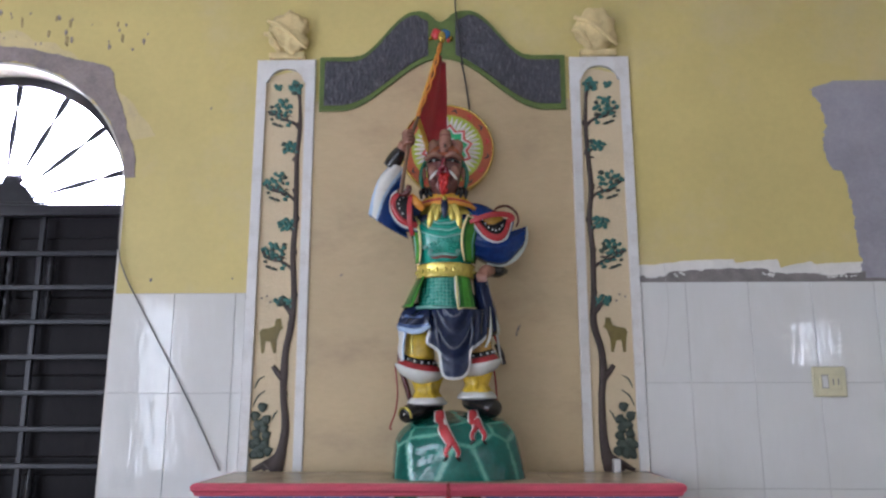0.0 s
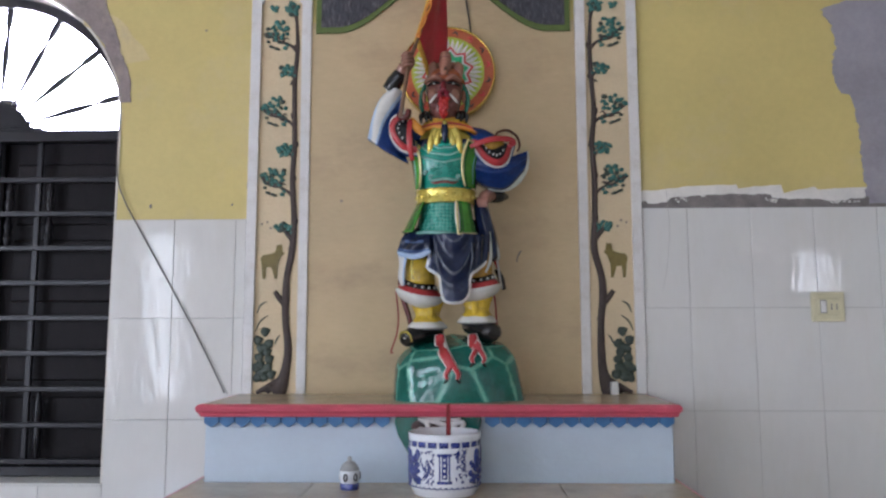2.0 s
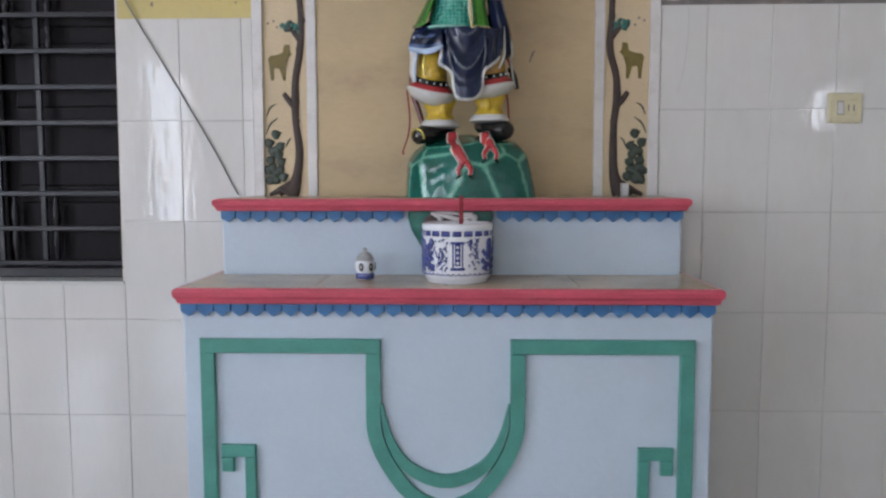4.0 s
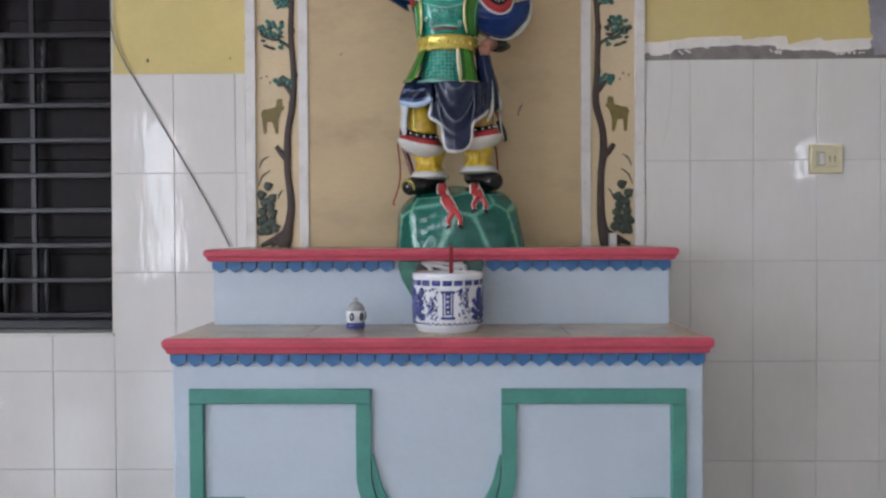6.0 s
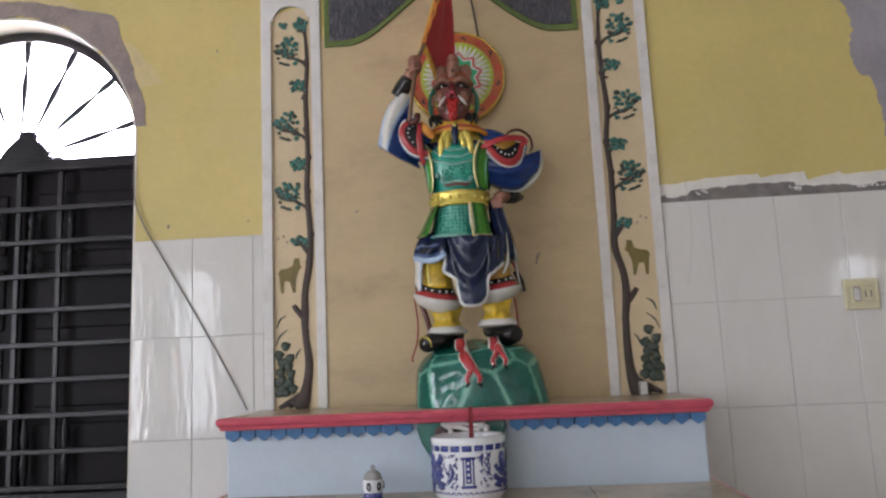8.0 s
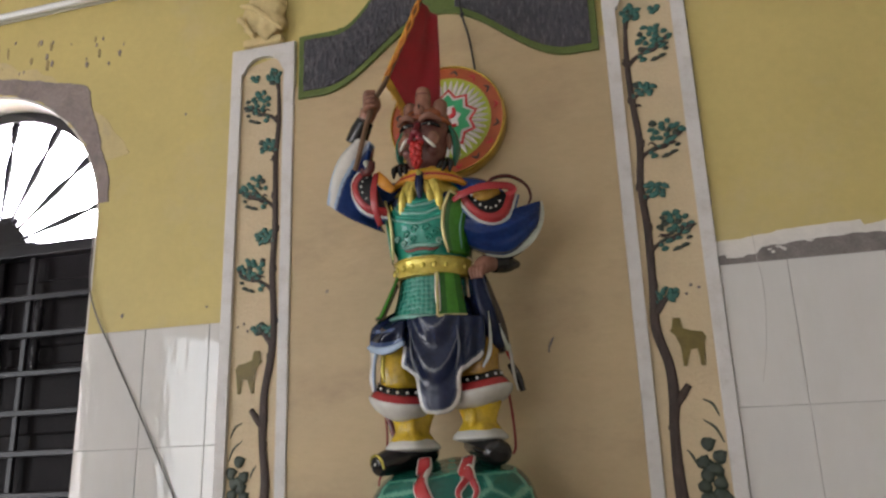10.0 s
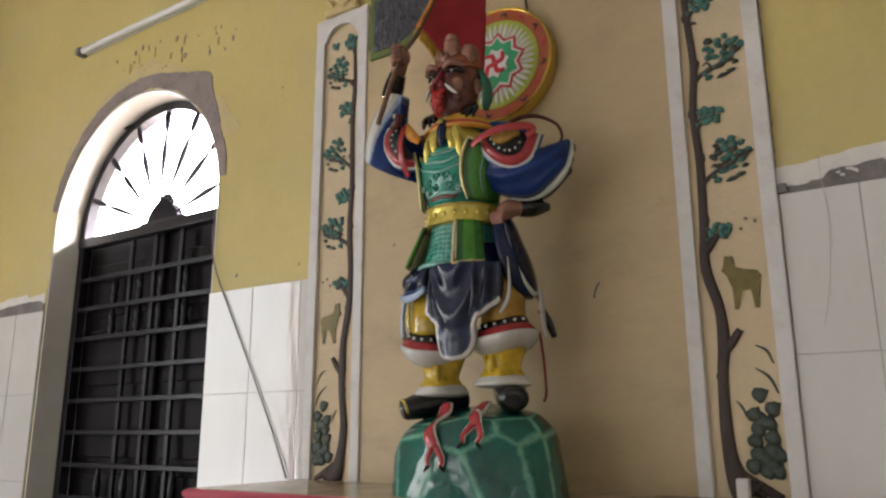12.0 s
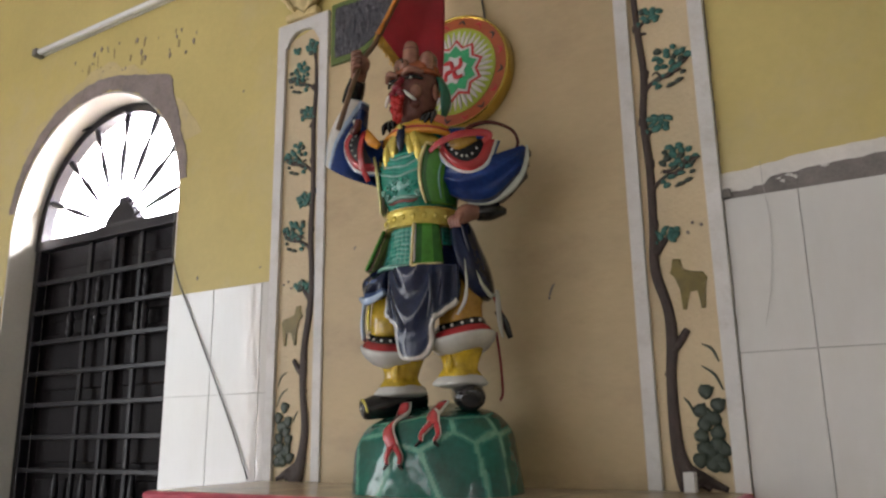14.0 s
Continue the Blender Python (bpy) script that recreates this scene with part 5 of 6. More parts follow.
# robe hems over each knee: boat-shaped white lip, red band, black beaded band, ochre knee
def hem_bell(cx, cy, z, w, d, tilt, knee):
    def rows(spec, slot, waves=0.0):
        loft(st, [[(cx + w * k * math.cos(a) * (1 + waves * math.sin(3 * a)), cy + d * k * math.sin(a), z + dz + tilt * k * w * math.cos(a) + 0.35 * abs(tilt) * w * math.cos(2 * a)) for a in (2 * math.pi * i / 40 for i in range(40))] for dz, k in spec], S[slot])
    rows(((-0.036, 0.45), (-0.033, 0.66), (-0.022, 0.86), (-0.006, 1.0), (0.004, 1.03), (0.009, 1.0), (0.010, 0.92)), "white", 0.02)
    rows(((0.004, 0.985), (0.012, 0.95), (0.024, 0.86), (0.030, 0.80)), "red", 0.02)
    rows(((0.026, 0.82), (0.034, 0.77), (0.046, 0.72), (0.050, 0.66)), "boot")
    for k in range(8):
        a = -math.pi * (k + 0.5) / 8
        blob(st, (cx + w * 0.76 * math.cos(a), cy + d * 0.77 * math.sin(a) - 0.001, z + 0.038 + tilt * 0.76 * w * math.cos(a) + 0.35 * abs(tilt) * w * math.cos(2 * a)), (0.0042, 0.0042, 0.0042), S["bead"], 8, 6)
    body(st, [(z + 0.044, cx, cy, w * 0.66, d * 0.68, 0.02), (z + 0.09, cx, cy, w * 0.62, d * 0.70, 0.03), (z + 0.14, cx, cy + 0.008, w * 0.64, d * 0.70, 0.02), (z + 0.19, cx * 0.8, cy + 0.018, w * 0.64, d * 0.66, 0)], S[knee], 32, 5)
hem_bell(-0.078, -0.285, 1.668, 0.086, 0.090, -0.20, "yellow")
hem_bell(0.130, -0.258, 1.690, 0.088, 0.094, 0.14, "ochre")
# pale robe edge round the raised knee: a strip down its outer side and a band under the lap
lap_top = [(-0.131, -0.310, 1.898), (-0.084, -0.345, 1.893), (-0.035, -0.365, 1.884)]
lap_low = [(-0.159, -0.315, 1.830), (-0.103, -0.365, 1.812), (-0.038, -0.380, 1.823)]
def lap(u, v):
    p = curve_at(lap_top, u).lerp(curve_at(lap_low, u), v)
    return p + Vector((0, -0.020 * math.sin(math.pi * v) - 0.006 * math.sin(9 * u + 5 * v), 0))
# The pale blue stripe across the middle of the lap is a painted highlight.
cloth_piece(lap, 20, 16, 0.03, lambda u, v: "sky" if v > 0.92 else "swag" if v > 0.84 or 0.42 < v + 0.5 * (u - 0.45) ** 2 < 0.52 and 0.15 < u < 0.8 else "navy")
def knee_edge(u, v):
    p = curve_at([(-0.157, -0.318, 1.834), (-0.150, -0.325, 1.784), (-0.153, -0.330, 1.739), (-0.142, -0.335, 1.703)], v).lerp(curve_at([(-0.115, -0.360, 1.815), (-0.125, -0.358, 1.781), (-0.129, -0.355, 1.742), (-0.127, -0.350, 1.706)], v), u)
    return p + Vector((0, -0.008 * math.sin(math.pi * u), 0))
cloth_piece(knee_edge, 8, 14, 0.012, lambda u, v: "sky" if u > 0.7 or v < 0.12 else "white")
rope([(-0.153, -0.335, 1.824), (-0.102, -0.380, 1.805), (-0.067, -0.386, 1.808), (-0.034, -0.388, 1.822)], [0.006, 0.010, 0.010, 0.006], "sky", 10, 0.5)
rope([(-0.099, -0.362, 1.801), (-0.102, -0.364, 1.757), (-0.096, -0.366, 1.725)], [0.004, 0.005, 0.003], "gold", 8)
# navy hips
body(st, [(1.785, 0.030, -0.258, 0.100, 0.070, 0.04), (1.80, 0.030, -0.262, 0.135, 0.088, 0.03), (1.84, 0.028, -0.264, 0.132, 0.094, 0.03), (1.88, 0.024, -0.266, 0.122, 0.094, 0.02), (1.915, 0.022, -0.266, 0.112, 0.092, 0), (1.95, 0.022, -0.266, 0.10, 0.08, 0)], S["navy"], 48, 9)
rope([(-0.030, -0.300, 1.895), (-0.085, -0.312, 1.868), (-0.125, -0.300, 1.838)], [0.040, 0.044, 0.026], "navy", 16, 0.8)
# front drape: broad above, one tongue below, with a white hem
HEM_L = [(-0.034, -0.372, 1.884), (-0.044, -0.378, 1.809), (-0.052, -0.380, 1.767), (-0.028, -0.380, 1.747), (-0.008, -0.378, 1.728), (-0.002, -0.372, 1.681), (0.005, -0.366, 1.654), (0.019, -0.364, 1.640), (0.047, -0.362, 1.635)]
HEM_R = [(0.168, -0.330, 1.888), (0.171, -0.335, 1.832), (0.162, -0.340, 1.782), (0.133, -0.348, 1.755), (0.111, -0.354, 1.733), (0.108, -0.358, 1.685), (0.096, -0.360, 1.656), (0.076, -0.362, 1.640), (0.047, -0.362, 1.635)]
def hem_x(side, z):
    c = side
    for p, q in zip(c, c[1:]):
        if z >= q[2]:
            k = (p[2] - z) / max(1e-6, p[2] - q[2])
            return p[0] + (q[0] - p[0]) * max(0.0, k)
    return c[-1][0]
HEM_LS, HEM_RS = ([tuple(p) for p in smooth_path(h, 6)] for h in (HEM_L, HEM_R))
DZ0, DZ1 = HEM_L[0][2], HEM_L[-1][2]
def drape_z(v):
    return DZ0 + (DZ1 - DZ0) * (1 - (1 - v) ** 1.6)
def swag_field(x, z):
    """Height of the hanging folds: nested loops from two gathers, then two straight falls."""
    s = (x - 0.048) / 0.062
    depth = (1.905 - z) / 0.16
    return math.sin(9.0 * (depth + 0.55 * s * s) - 1.2) * math.exp(-1.6 * max(0.0, abs(s) - 0.95)) * (1 if depth < 1.15 else max(0.0, 1 - 4 * (depth - 1.15)))
def drape(u, v):
    z = drape_z(v)
    x0, x1 = hem_x(HEM_LS, z), hem_x(HEM_RS, z)
    x = x0 + (x1 - x0) * u
    s = (x - 0.045) / 0.12
    y = -0.392 + 0.050 * s * s + 0.016 * v - 0.0045 * swag_field(x, z) - 0.006 * math.sin(math.pi * u) - 0.004 * math.cos(24 * s) * (abs(s) > 0.55)
    return x, y, z
def drape_slot(u, v):
    x, _, z = drape(u, v)
    gap = min(min(math.hypot(x - p[0], z - p[2]) for p in HEM_LS[6:]), min(math.hypot(x - p[0], z - p[2]) for p in HEM_RS[12:]))
    if gap < 0.0085:
        return "white"
    if gap < 0.013:
        return "fold"
    f = swag_field(x, z)
    return "fold" if f > 0.972 and abs(x - 0.048) < 0.060 else "navy"
cloth_piece(drape, 76, 76, 0.012, drape_slot)
for pts in ([(-0.014, -0.392, 1.857), (-0.012, -0.396, 1.797), (-0.006, -0.394, 1.748)], [(0.108, -0.385, 1.857), (0.113, -0.386, 1.798), (0.101, -0.384, 1.743)]):
    rope(pts, [0.001, 0.0042, 0.001], "fold", 8)
# long fall at the hip below the hand, its white lining and the ochre cloth under it
body(st, [(1.800, 0.184, -0.225, 0.010, 0.020, 0), (1.815, 0.182, -0.235, 0.030, 0.045, 0), (1.85, 0.176, -0.245, 0.036, 0.066, 0.03), (1.90, 0.166, -0.255, 0.036, 0.070, 0.04), (1.95, 0.154, -0.265, 0.032, 0.062, 0.04), (2.00, 0.145, -0.272, 0.026, 0.046, 0), (2.03, 0.140, -0.275, 0.014, 0.026, 0)], S["navy"], 36, 7)
rope([(0.200, -0.296, 1.87), (0.206, -0.278, 1.835), (0.208, -0.240, 1.812), (0.204, -0.200, 1.815)], [0.001, 0.006, 0.009, 0.005], "pale", 10, 0.6)
rope([(0.178, -0.318, 1.90), (0.180, -0.314, 1.84), (0.176, -0.318, 1.79), (0.160, -0.330, 1.752)], [0.001, 0.004, 0.006, 0.003], "pale", 10, 0.6)
rope([(0.206, -0.190, 1.83), (0.212, -0.195, 1.78), (0.218, -0.200, 1.735), (0.226, -0.205, 1.700)], [0.010, 0.015, 0.013, 0.006], "white", 10, 0.3, (1, 0, 0))
rope([(0.168, -0.315, 2.00), (0.184, -0.305, 1.92)], [0.002, 0.004], "fold", 8)
# torso: scale tunic flaring to a pale lower edge, belt, breastplate
body(st, [(1.884, 0.004, -0.270, 0.098, 0.092, 0), (1.890, 0.004, -0.270, 0.112, 0.106, 0), (1.91, 0.008, -0.270, 0.106, 0.102, 0), (1.95, 0.014, -0.270, 0.099, 0.096, 0), (2.01, 0.018, -0.270, 0.092, 0.090, 0)], S["scale"], 44)
rope([(0.004 + 0.113 * math.cos(a), -0.270 + 0.107 * math.sin(a), 1.889 + 0.004 * math.sin(2 * a)) for a in (-math.pi * (0.05 + 0.9 * k / 12) for k in range(13))], 0.0065, "sage", 8)
body(st, [(2.000, 0.018, -0.266, 0.098, 0.094, 0), (2.004, 0.018, -0.266, 0.110, 0.106, 0), (2.028, 0.018, -0.266, 0.108, 0.105, 0), (2.052, 0.018, -0.266, 0.110, 0.106, 0), (2.056, 0.018, -0.266, 0.098, 0.094, 0)], S["gold"], 44)
for zz in (2.005, 2.051):
    rope([(0.018 + 0.1105 * math.cos(a), -0.266 + 0.1068 * math.sin(a), zz) for a in (-math.pi * k / 14 for k in range(15))], 0.0028, "gold", 8)
for k in range(11):
    a = -math.pi * (k + 0.5) / 11
    blob(st, (0.018 + 0.109 * math.cos(a), -0.266 + 0.1055 * math.sin(a), 2.028), (0.007, 0.004, 0.008), S["gold"], 10, 6, 0.3)
body(st, [(2.045, 0.018, -0.270, 0.092, 0.090, 0), (2.08, 0.017, -0.272, 0.102, 0.098, 0), (2.13, 0.016, -0.276, 0.116, 0.108, 0), (2.19, 0.016, -0.276, 0.124, 0.106, 0), (2.24, 0.016, -0.270, 0.118, 0.088, 0), (2.29, 0.018, -0.268, 0.075, 0.062, 0)], S["teal"], 44)
def breast_y(x, z):
    ry = along([(2.05, 0.092), (2.08, 0.098), (2.13, 0.108), (2.19, 0.106), (2.24, 0.088), (2.30, 0.06)])(z)
    return -0.275 - ry * math.sqrt(max(0.05, 1 - ((x - 0.016) / 0.122) ** 2))
# rolling relief on the breast: arcs round the neck, then a curling mask low down
# Every second arc is paler sage: the highlight streaks are put into its colour.
for k in range(6):
    r, n_ = 0.055 + 0.0125 * k, 11
    arc_ = [(0.014 + r * 1.1 * math.sin(a), 2.262 - r * math.cos(a) + 0.002 * math.sin(9 * a + k)) for a in (1.05 * (2 * q / (n_ - 1) - 1) for q in range(n_))]
    rope([(x, breast_y(x, z) - 0.0005, z) for x, z in arc_], [0.001] + [0.0042] * (n_ - 2) + [0.001], "sage" if k % 2 else "teal", 8, steps=3)
for s in (-1, 1):
    for dx, zz, r in ((0.016, 2.128, 0.012), (0.042, 2.116, 0.011), (0.022, 2.100, 0.010), (0.050, 2.092, 0.008), (0.070, 2.108, 0.008)):
        curl = [(0.014 + s * dx + r * (1 - 0.1 * q) * math.cos(0.9 * q), zz + r * (1 - 0.1 * q) * math.sin(0.9 * q)) for q in range(8)]
        rope([(x, breast_y(x, z) - 0.001, z) for x, z in curl], 0.0040, "teal" if dx < 0.045 else "sage", 8, steps=3)
for zz, w_, slot in ((2.072, 0.050, "face"), (2.082, 0.062, "sage"), (2.064, 0.040, "teal")):
    rope([(0.014 + w_ * q, breast_y(0.014 + w_ * q, zz) - 0.001, zz + 0.004 * math.cos(7 * q)) for q in (-1, -0.6, -0.2, 0.2, 0.6, 1)], [0.001, 0.005, 0.006, 0.006, 0.005, 0.001], slot, 8)
# leaf green side plates above the belt and flaps below it, with pale gold edges
for s in (-1, 1):
    def plate(u, v, s=s):
        a = (0.50 + 0.20 * (1.7 * v - 0.85) ** 2 if s > 0 else 0.78 + 0.16 * (1.7 * v - 0.85) ** 2) + (0.95 if s > 0 else 0.62) * u
        r = 0.112 + 0.020 * v - 0.006 * u
        return 0.017 + s * (r + 0.006) * math.sin(a), -0.272 - (r - 0.002) * math.cos(a), 2.058 + (0.165 - 0.035 * u) * v
    cloth_piece(plate, 14, 14, 0.006, lambda u, v: "lime" if 0.12 < u < 0.55 else "leaf")
    rope([Vector(plate(0.0, v)) + Vector((0, -0.003, 0)) for v in (0, 0.25, 0.5, 0.75, 1.0)], [0.003, 0.0048, 0.0052, 0.0052, 0.004], "gilt", 8)
    rope([Vector(plate(u, 1.0)) + Vector((0, -0.003, 0.002)) for u in (0, 0.35, 0.7, 1.0)], 0.004, "gilt", 8)
    rope([Vector(plate(0.45, v)) + Vector((0, -0.001, 0)) for v in (0.1, 0.5, 0.9)], [0.001, 0.003, 0.001], "sage", 6)
    def flap(u, v, s=s):
        a = (0.38 if s > 0 else 0.80) + (0.62 if s > 0 else 0.90) * u
        r = 0.108 + (0.028 if s > 0 else 0.036) * v
        return 0.017 + s * r * math.sin(a) - (0.014 * v if s < 0 else 0.004 * v), -0.272 - r * math.cos(a), 2.004 - (0.122 if s > 0 else 0.108) * v + (0.010 if s < 0 else 0.006) * u * v
    cloth_piece(flap, 10, 10, 0.008, lambda u, v: "lime" if 0.3 < u < 0.7 else "leaf")
    for line in ([flap(0.0, v / 4) for v in range(5)], [flap(u / 4, 1.0) for u in range(5)]):
        rope([Vector(p) + Vector((0, -0.003, 0)) for p in line], 0.0042, "gilt" if s > 0 else "lime", 8)
rope([Vector((0.056, -0.374, 2.00)), Vector((0.060, -0.386, 1.94)), Vector((0.066, -0.394, 1.878))], [0.006, 0.008, 0.004], "white", 8, 0.5)
# gold neckcloth: two lobes with dripping ends, a navy fall between them
for sd in (-1, 1):
    def lobe(u, v, sd=sd):
        x = 0.016 + sd * (0.003 + 0.010 * v + (0.090 - 0.010 * v) * u)
        z = 2.292 - 0.040 * u * u - v * (0.062 + 0.026 * math.sin(math.pi * u) + 0.012 * abs(math.sin(2.0 * math.pi * u + 0.3)))
        return x, -0.338 - 0.042 * math.sin(math.pi * (0.2 + 0.6 * v)) + 0.052 * u * u + 0.006 * math.sin(11 * u), z
    cloth_piece(lobe, 30, 12, 0.010, lambda u, v: "gold")
    for u, ln in ((0.16, 0.016), (0.46, 0.044), (0.94, 0.040)):
        p0, p1 = Vector(lobe(u, 0.30)), Vector(lobe(u, 1.0))
        rope([p0, p0.lerp(p1, 0.6) + Vector((0.003 * sd, -0.009, 0)), p1 + Vector((sd * 0.004, -0.004, -ln * 0.5)), p1 + Vector((sd * 0.001, -0.001, -ln))], [0.003, 0.012, 0.010, 0.003], "gold", 12)
rope([(0.016, -0.370, 2.292), (0.016, -0.378, 2.255), (0.016, -0.380, 2.215)], [0.010, 0.014, 0.006], "navy", 10)
blob(st, (0.016, -0.382, 2.288), (0.008, 0.007, 0.009), S["gold"], 12, 8)
for s in (-1, 1):
    rope([(0.016 + s * 0.050, -0.350, 2.225), (0.016 + s * 0.075, -0.345, 2.218), (0.016 + s * 0.105, -0.325, 2.228)], [0.012, 0.020, 0.012], "navy", 10, 0.6)
# ringed collar
for i, (r, slot) in enumerate(((0.112, "orange"), (0.104, "red"), (0.096, "orange"), (0.087, "yellow"), (0.078, "orange"))):
    rope([(0.018 + r * math.cos(a), -0.275 + 0.82 * r * math.sin(a), 2.278 + 0.009 * i - 0.010 * math.cos(a) ** 2) for a in (2 * math.pi * k / 16 for k in range(17))], 0.0085, slot, 8)
# neck and head
rope([(0.016, -0.275, 2.27), (0.014, -0.290, 2.36)], [0.048, 0.045], "face", 14)
body(st, [(2.308, 0.012, -0.318, 0.026, 0.028, 0), (2.328, 0.012, -0.312, 0.044, 0.052, 0), (2.36, 0.013, -0.304, 0.056, 0.066, 0), (2.395, 0.014, -0.300, 0.063, 0.071, 0), (2.43, 0.014, -0.296, 0.068, 0.073, 0), (2.465, 0.014, -0.292, 0.067, 0.071, 0), (2.50, 0.014, -0.285, 0.052, 0.055, 0), (2.515, 0.014, -0.283, 0.02, 0.02, 0)], S["face"], 32)
HX = 0.012
for s in (-1, 1):
    blob(st, (HX + s * 0.038, -0.352, 2.398), (0.020, 0.016, 0.024), S["flesh"], 14, 8)
    blob(st, (HX + s * 0.034, -0.352, 2.362), (0.018, 0.014, 0.016), S["face"], 14, 8)
    rope([(HX + s * 0.012, -0.366, 2.438), (HX + s * 0.036, -0.365, 2.440), (HX + s * 0.060, -0.345, 2.434)], [0.004, 0.006, 0.004], "boot", 10)
    blob(st, (HX + s * 0.033, -0.373, 2.434), (0.0062, 0.004, 0.0032), S["bead"], 12, 8)
    blob(st, (HX + s * 0.030, -0.377, 2.434), (0.004, 0.003, 0.004), S["boot"], 10, 6)
    rope([(HX + s * 0.008, -0.374, 2.448), (HX + s * 0.034, -0.378, 2.458), (HX + s * 0.064, -0.350, 2.450)], [0.006, 0.0095, 0.006], "flesh", 10)
    # tusk, slanting down and out
    rope([(HX + s * 0.022, -0.388, 2.392), (HX + s * 0.034, -0.388, 2.378), (HX + s * 0.046, -0.378, 2.366), (HX + s * 0.052, -0.370, 2.362)], [0.002, 0.0046, 0.0042, 0.001], "bead", 10)
    # green side hair, ear, black locks
    rope([(HX + s * 0.070, -0.275, 2.462), (HX + s * 0.084, -0.270, 2.425), (HX + s * 0.086, -0.266, 2.385), (HX + s * 0.076, -0.262, 2.345)], [0.007, 0.010, 0.010, 0.005], "green", 12, 2.6)
    blob(st, (HX + s * 0.073, -0.300, 2.405), (0.008, 0.014, 0.026), S["flesh"], 12, 8)
    for dx, dz in ((0.0, 0.0), (0.012, -0.004), (-0.010, 0.004)):
        rope([(HX + s * (0.058 + dx), -0.305, 2.345), (HX + s * (0.066 + dx * 1.4), -0.330, 2.325), (HX + s * (0.060 + dx * 1.8), -0.342, 2.300 + dz)], [0.010, 0.010, 0.003], "boot", 10)
rope([(HX, -0.364, 2.440), (HX, -0.386, 2.412), (HX, -0.394, 2.398)], [0.009, 0.012, 0.014], "crimson", 12)
for s in (-1, 1):
    blob(st, (HX + s * 0.011, -0.388, 2.397), (0.009, 0.009, 0.008), S["crimson"], 10, 6)
    rope([(HX + s * 0.004, -0.396, 2.386), (HX + s * 0.014, -0.396, 2.384), (HX + s * 0.024, -0.388, 2.376)], [0.006, 0.008, 0.004], "crimson", 10)
for k in range(16):
    a, v = 2.4 * k, k / 15
    blob(st, (HX + 0.001 + 0.013 * math.cos(a) * (1 - 0.4 * v), -0.388 - 0.008 * math.sin(math.pi * v) - 0.004 * math.sin(a), 2.374 - 0.066 * v), (0.0095, 0.009, 0.010), S["vermilion"], 10, 6, 0.4)
rope([(HX, -0.376, 2.376), (HX, -0.388, 2.345), (HX + 0.002, -0.382, 2.302)], [0.014, 0.017, 0.006], "vermilion", 12)
# headband and knuckled crown
rope([(0.014 + 0.069 * math.cos(a), -0.292 + 0.072 * math.sin(a), 2.466 + 0.004 * math.sin(a)) for a in (2 * math.pi * k / 16 for k in range(17))], 0.0085, "orange_brown", 8)
body(st, [(2.466, 0.015, -0.290, 0.060, 0.062, 0), (2.478, 0.015, -0.290, 0.066, 0.067, 0.03), (2.495, 0.016, -0.288, 0.062, 0.060, 0.04), (2.512, 0.016, -0.285, 0.045, 0.045, 0), (2.518, 0.016, -0.285, 0.02, 0.02, 0)], S["orange_brown"], 36, 8)
for dx, dy, h, r in ((-0.040, -0.022, 2.524, 0.020), (0.004, -0.036, 2.558, 0.024), (0.050, -0.018, 2.524, 0.022), (-0.014, 0.030, 2.545, 0.019), (0.034, 0.028, 2.540, 0.019)):
    rope([(0.014 + dx * 0.9, -0.290 + dy, 2.470), (0.014 + dx, -0.293 + dy, 2.505), (0.014 + dx, -0.290 + dy, h), (0.014 + dx, -0.288 + dy, h + 0.014)], [r * 0.9, r, r * 0.88, r * 0.3], "flesh", 14)
    rope([(0.014 + dx + r * 0.9 * math.cos(a), -0.291 + dy + r * 0.95 * math.sin(a), h - 0.014) for a in (2 * math.pi * k / 10 for k in range(11))], 0.0022, "face", 6, steps=2)
blob(st, (0.014, -0.358, 2.486), (0.016, 0.014, 0.020), S["flesh"], 14, 8)
blob(st, (0.018, -0.372, 2.492), (0.003, 0.003, 0.008), S["boot"], 8, 6)
# shoulders
rope([(-0.050, -0.270, 2.250), (-0.110, -0.280, 2.245), (-0.160, -0.296, 2.250)], [0.056, 0.062, 0.050], "blue", 18, 0.8)
rope([(0.085, -0.265, 2.250), (0.150, -0.258, 2.232), (0.215, -0.240, 2.200)], [0.056, 0.062, 0.050], "blue", 18, 0.8)
# raised sleeve: one wide wing, white along its outer edge, blue within
wing_out = [(-0.187, -0.355, 2.422), (-0.223, -0.368, 2.373), (-0.246, -0.378, 2.305), (-0.262, -0.370, 2.235)]
wing_in = [(-0.132, -0.365, 2.410), (-0.149, -0.352, 2.333), (-0.153, -0.335, 2.252), (-0.120, -0.318, 2.159)]
def wing(u, v):
    p = curve_at(wing_out, v).lerp(curve_at(wing_in, v), u)
    return p + Vector((0, -0.040 * math.sin(math.pi * min(1.0, u * 1.1)) * (0.5 + 0.5 * v) - 0.004 * math.sin(10 * u) * v, -0.012 * math.sin(math.pi * u) * v))
def wing_slot(u, v):
    e = u + 0.10 * math.sin(2.5 * v)
    edge = 1.12 - 0.78 * v ** 0.9
    return "sky" if u < 0.03 + 0.07 * v else "white" if e < edge * 0.80 else "sky" if e < edge * 0.93 else "swag" if e < edge else "blue"
cloth_piece(wing, 40, 40, 0.040, wing_slot)
rope([(-0.160, -0.295, 2.235), (-0.180, -0.315, 2.30), (-0.178, -0.330, 2.35), (-0.176, -0.335, 2.385)], [0.044, 0.040, 0.030, 0.020], "blue", 14)
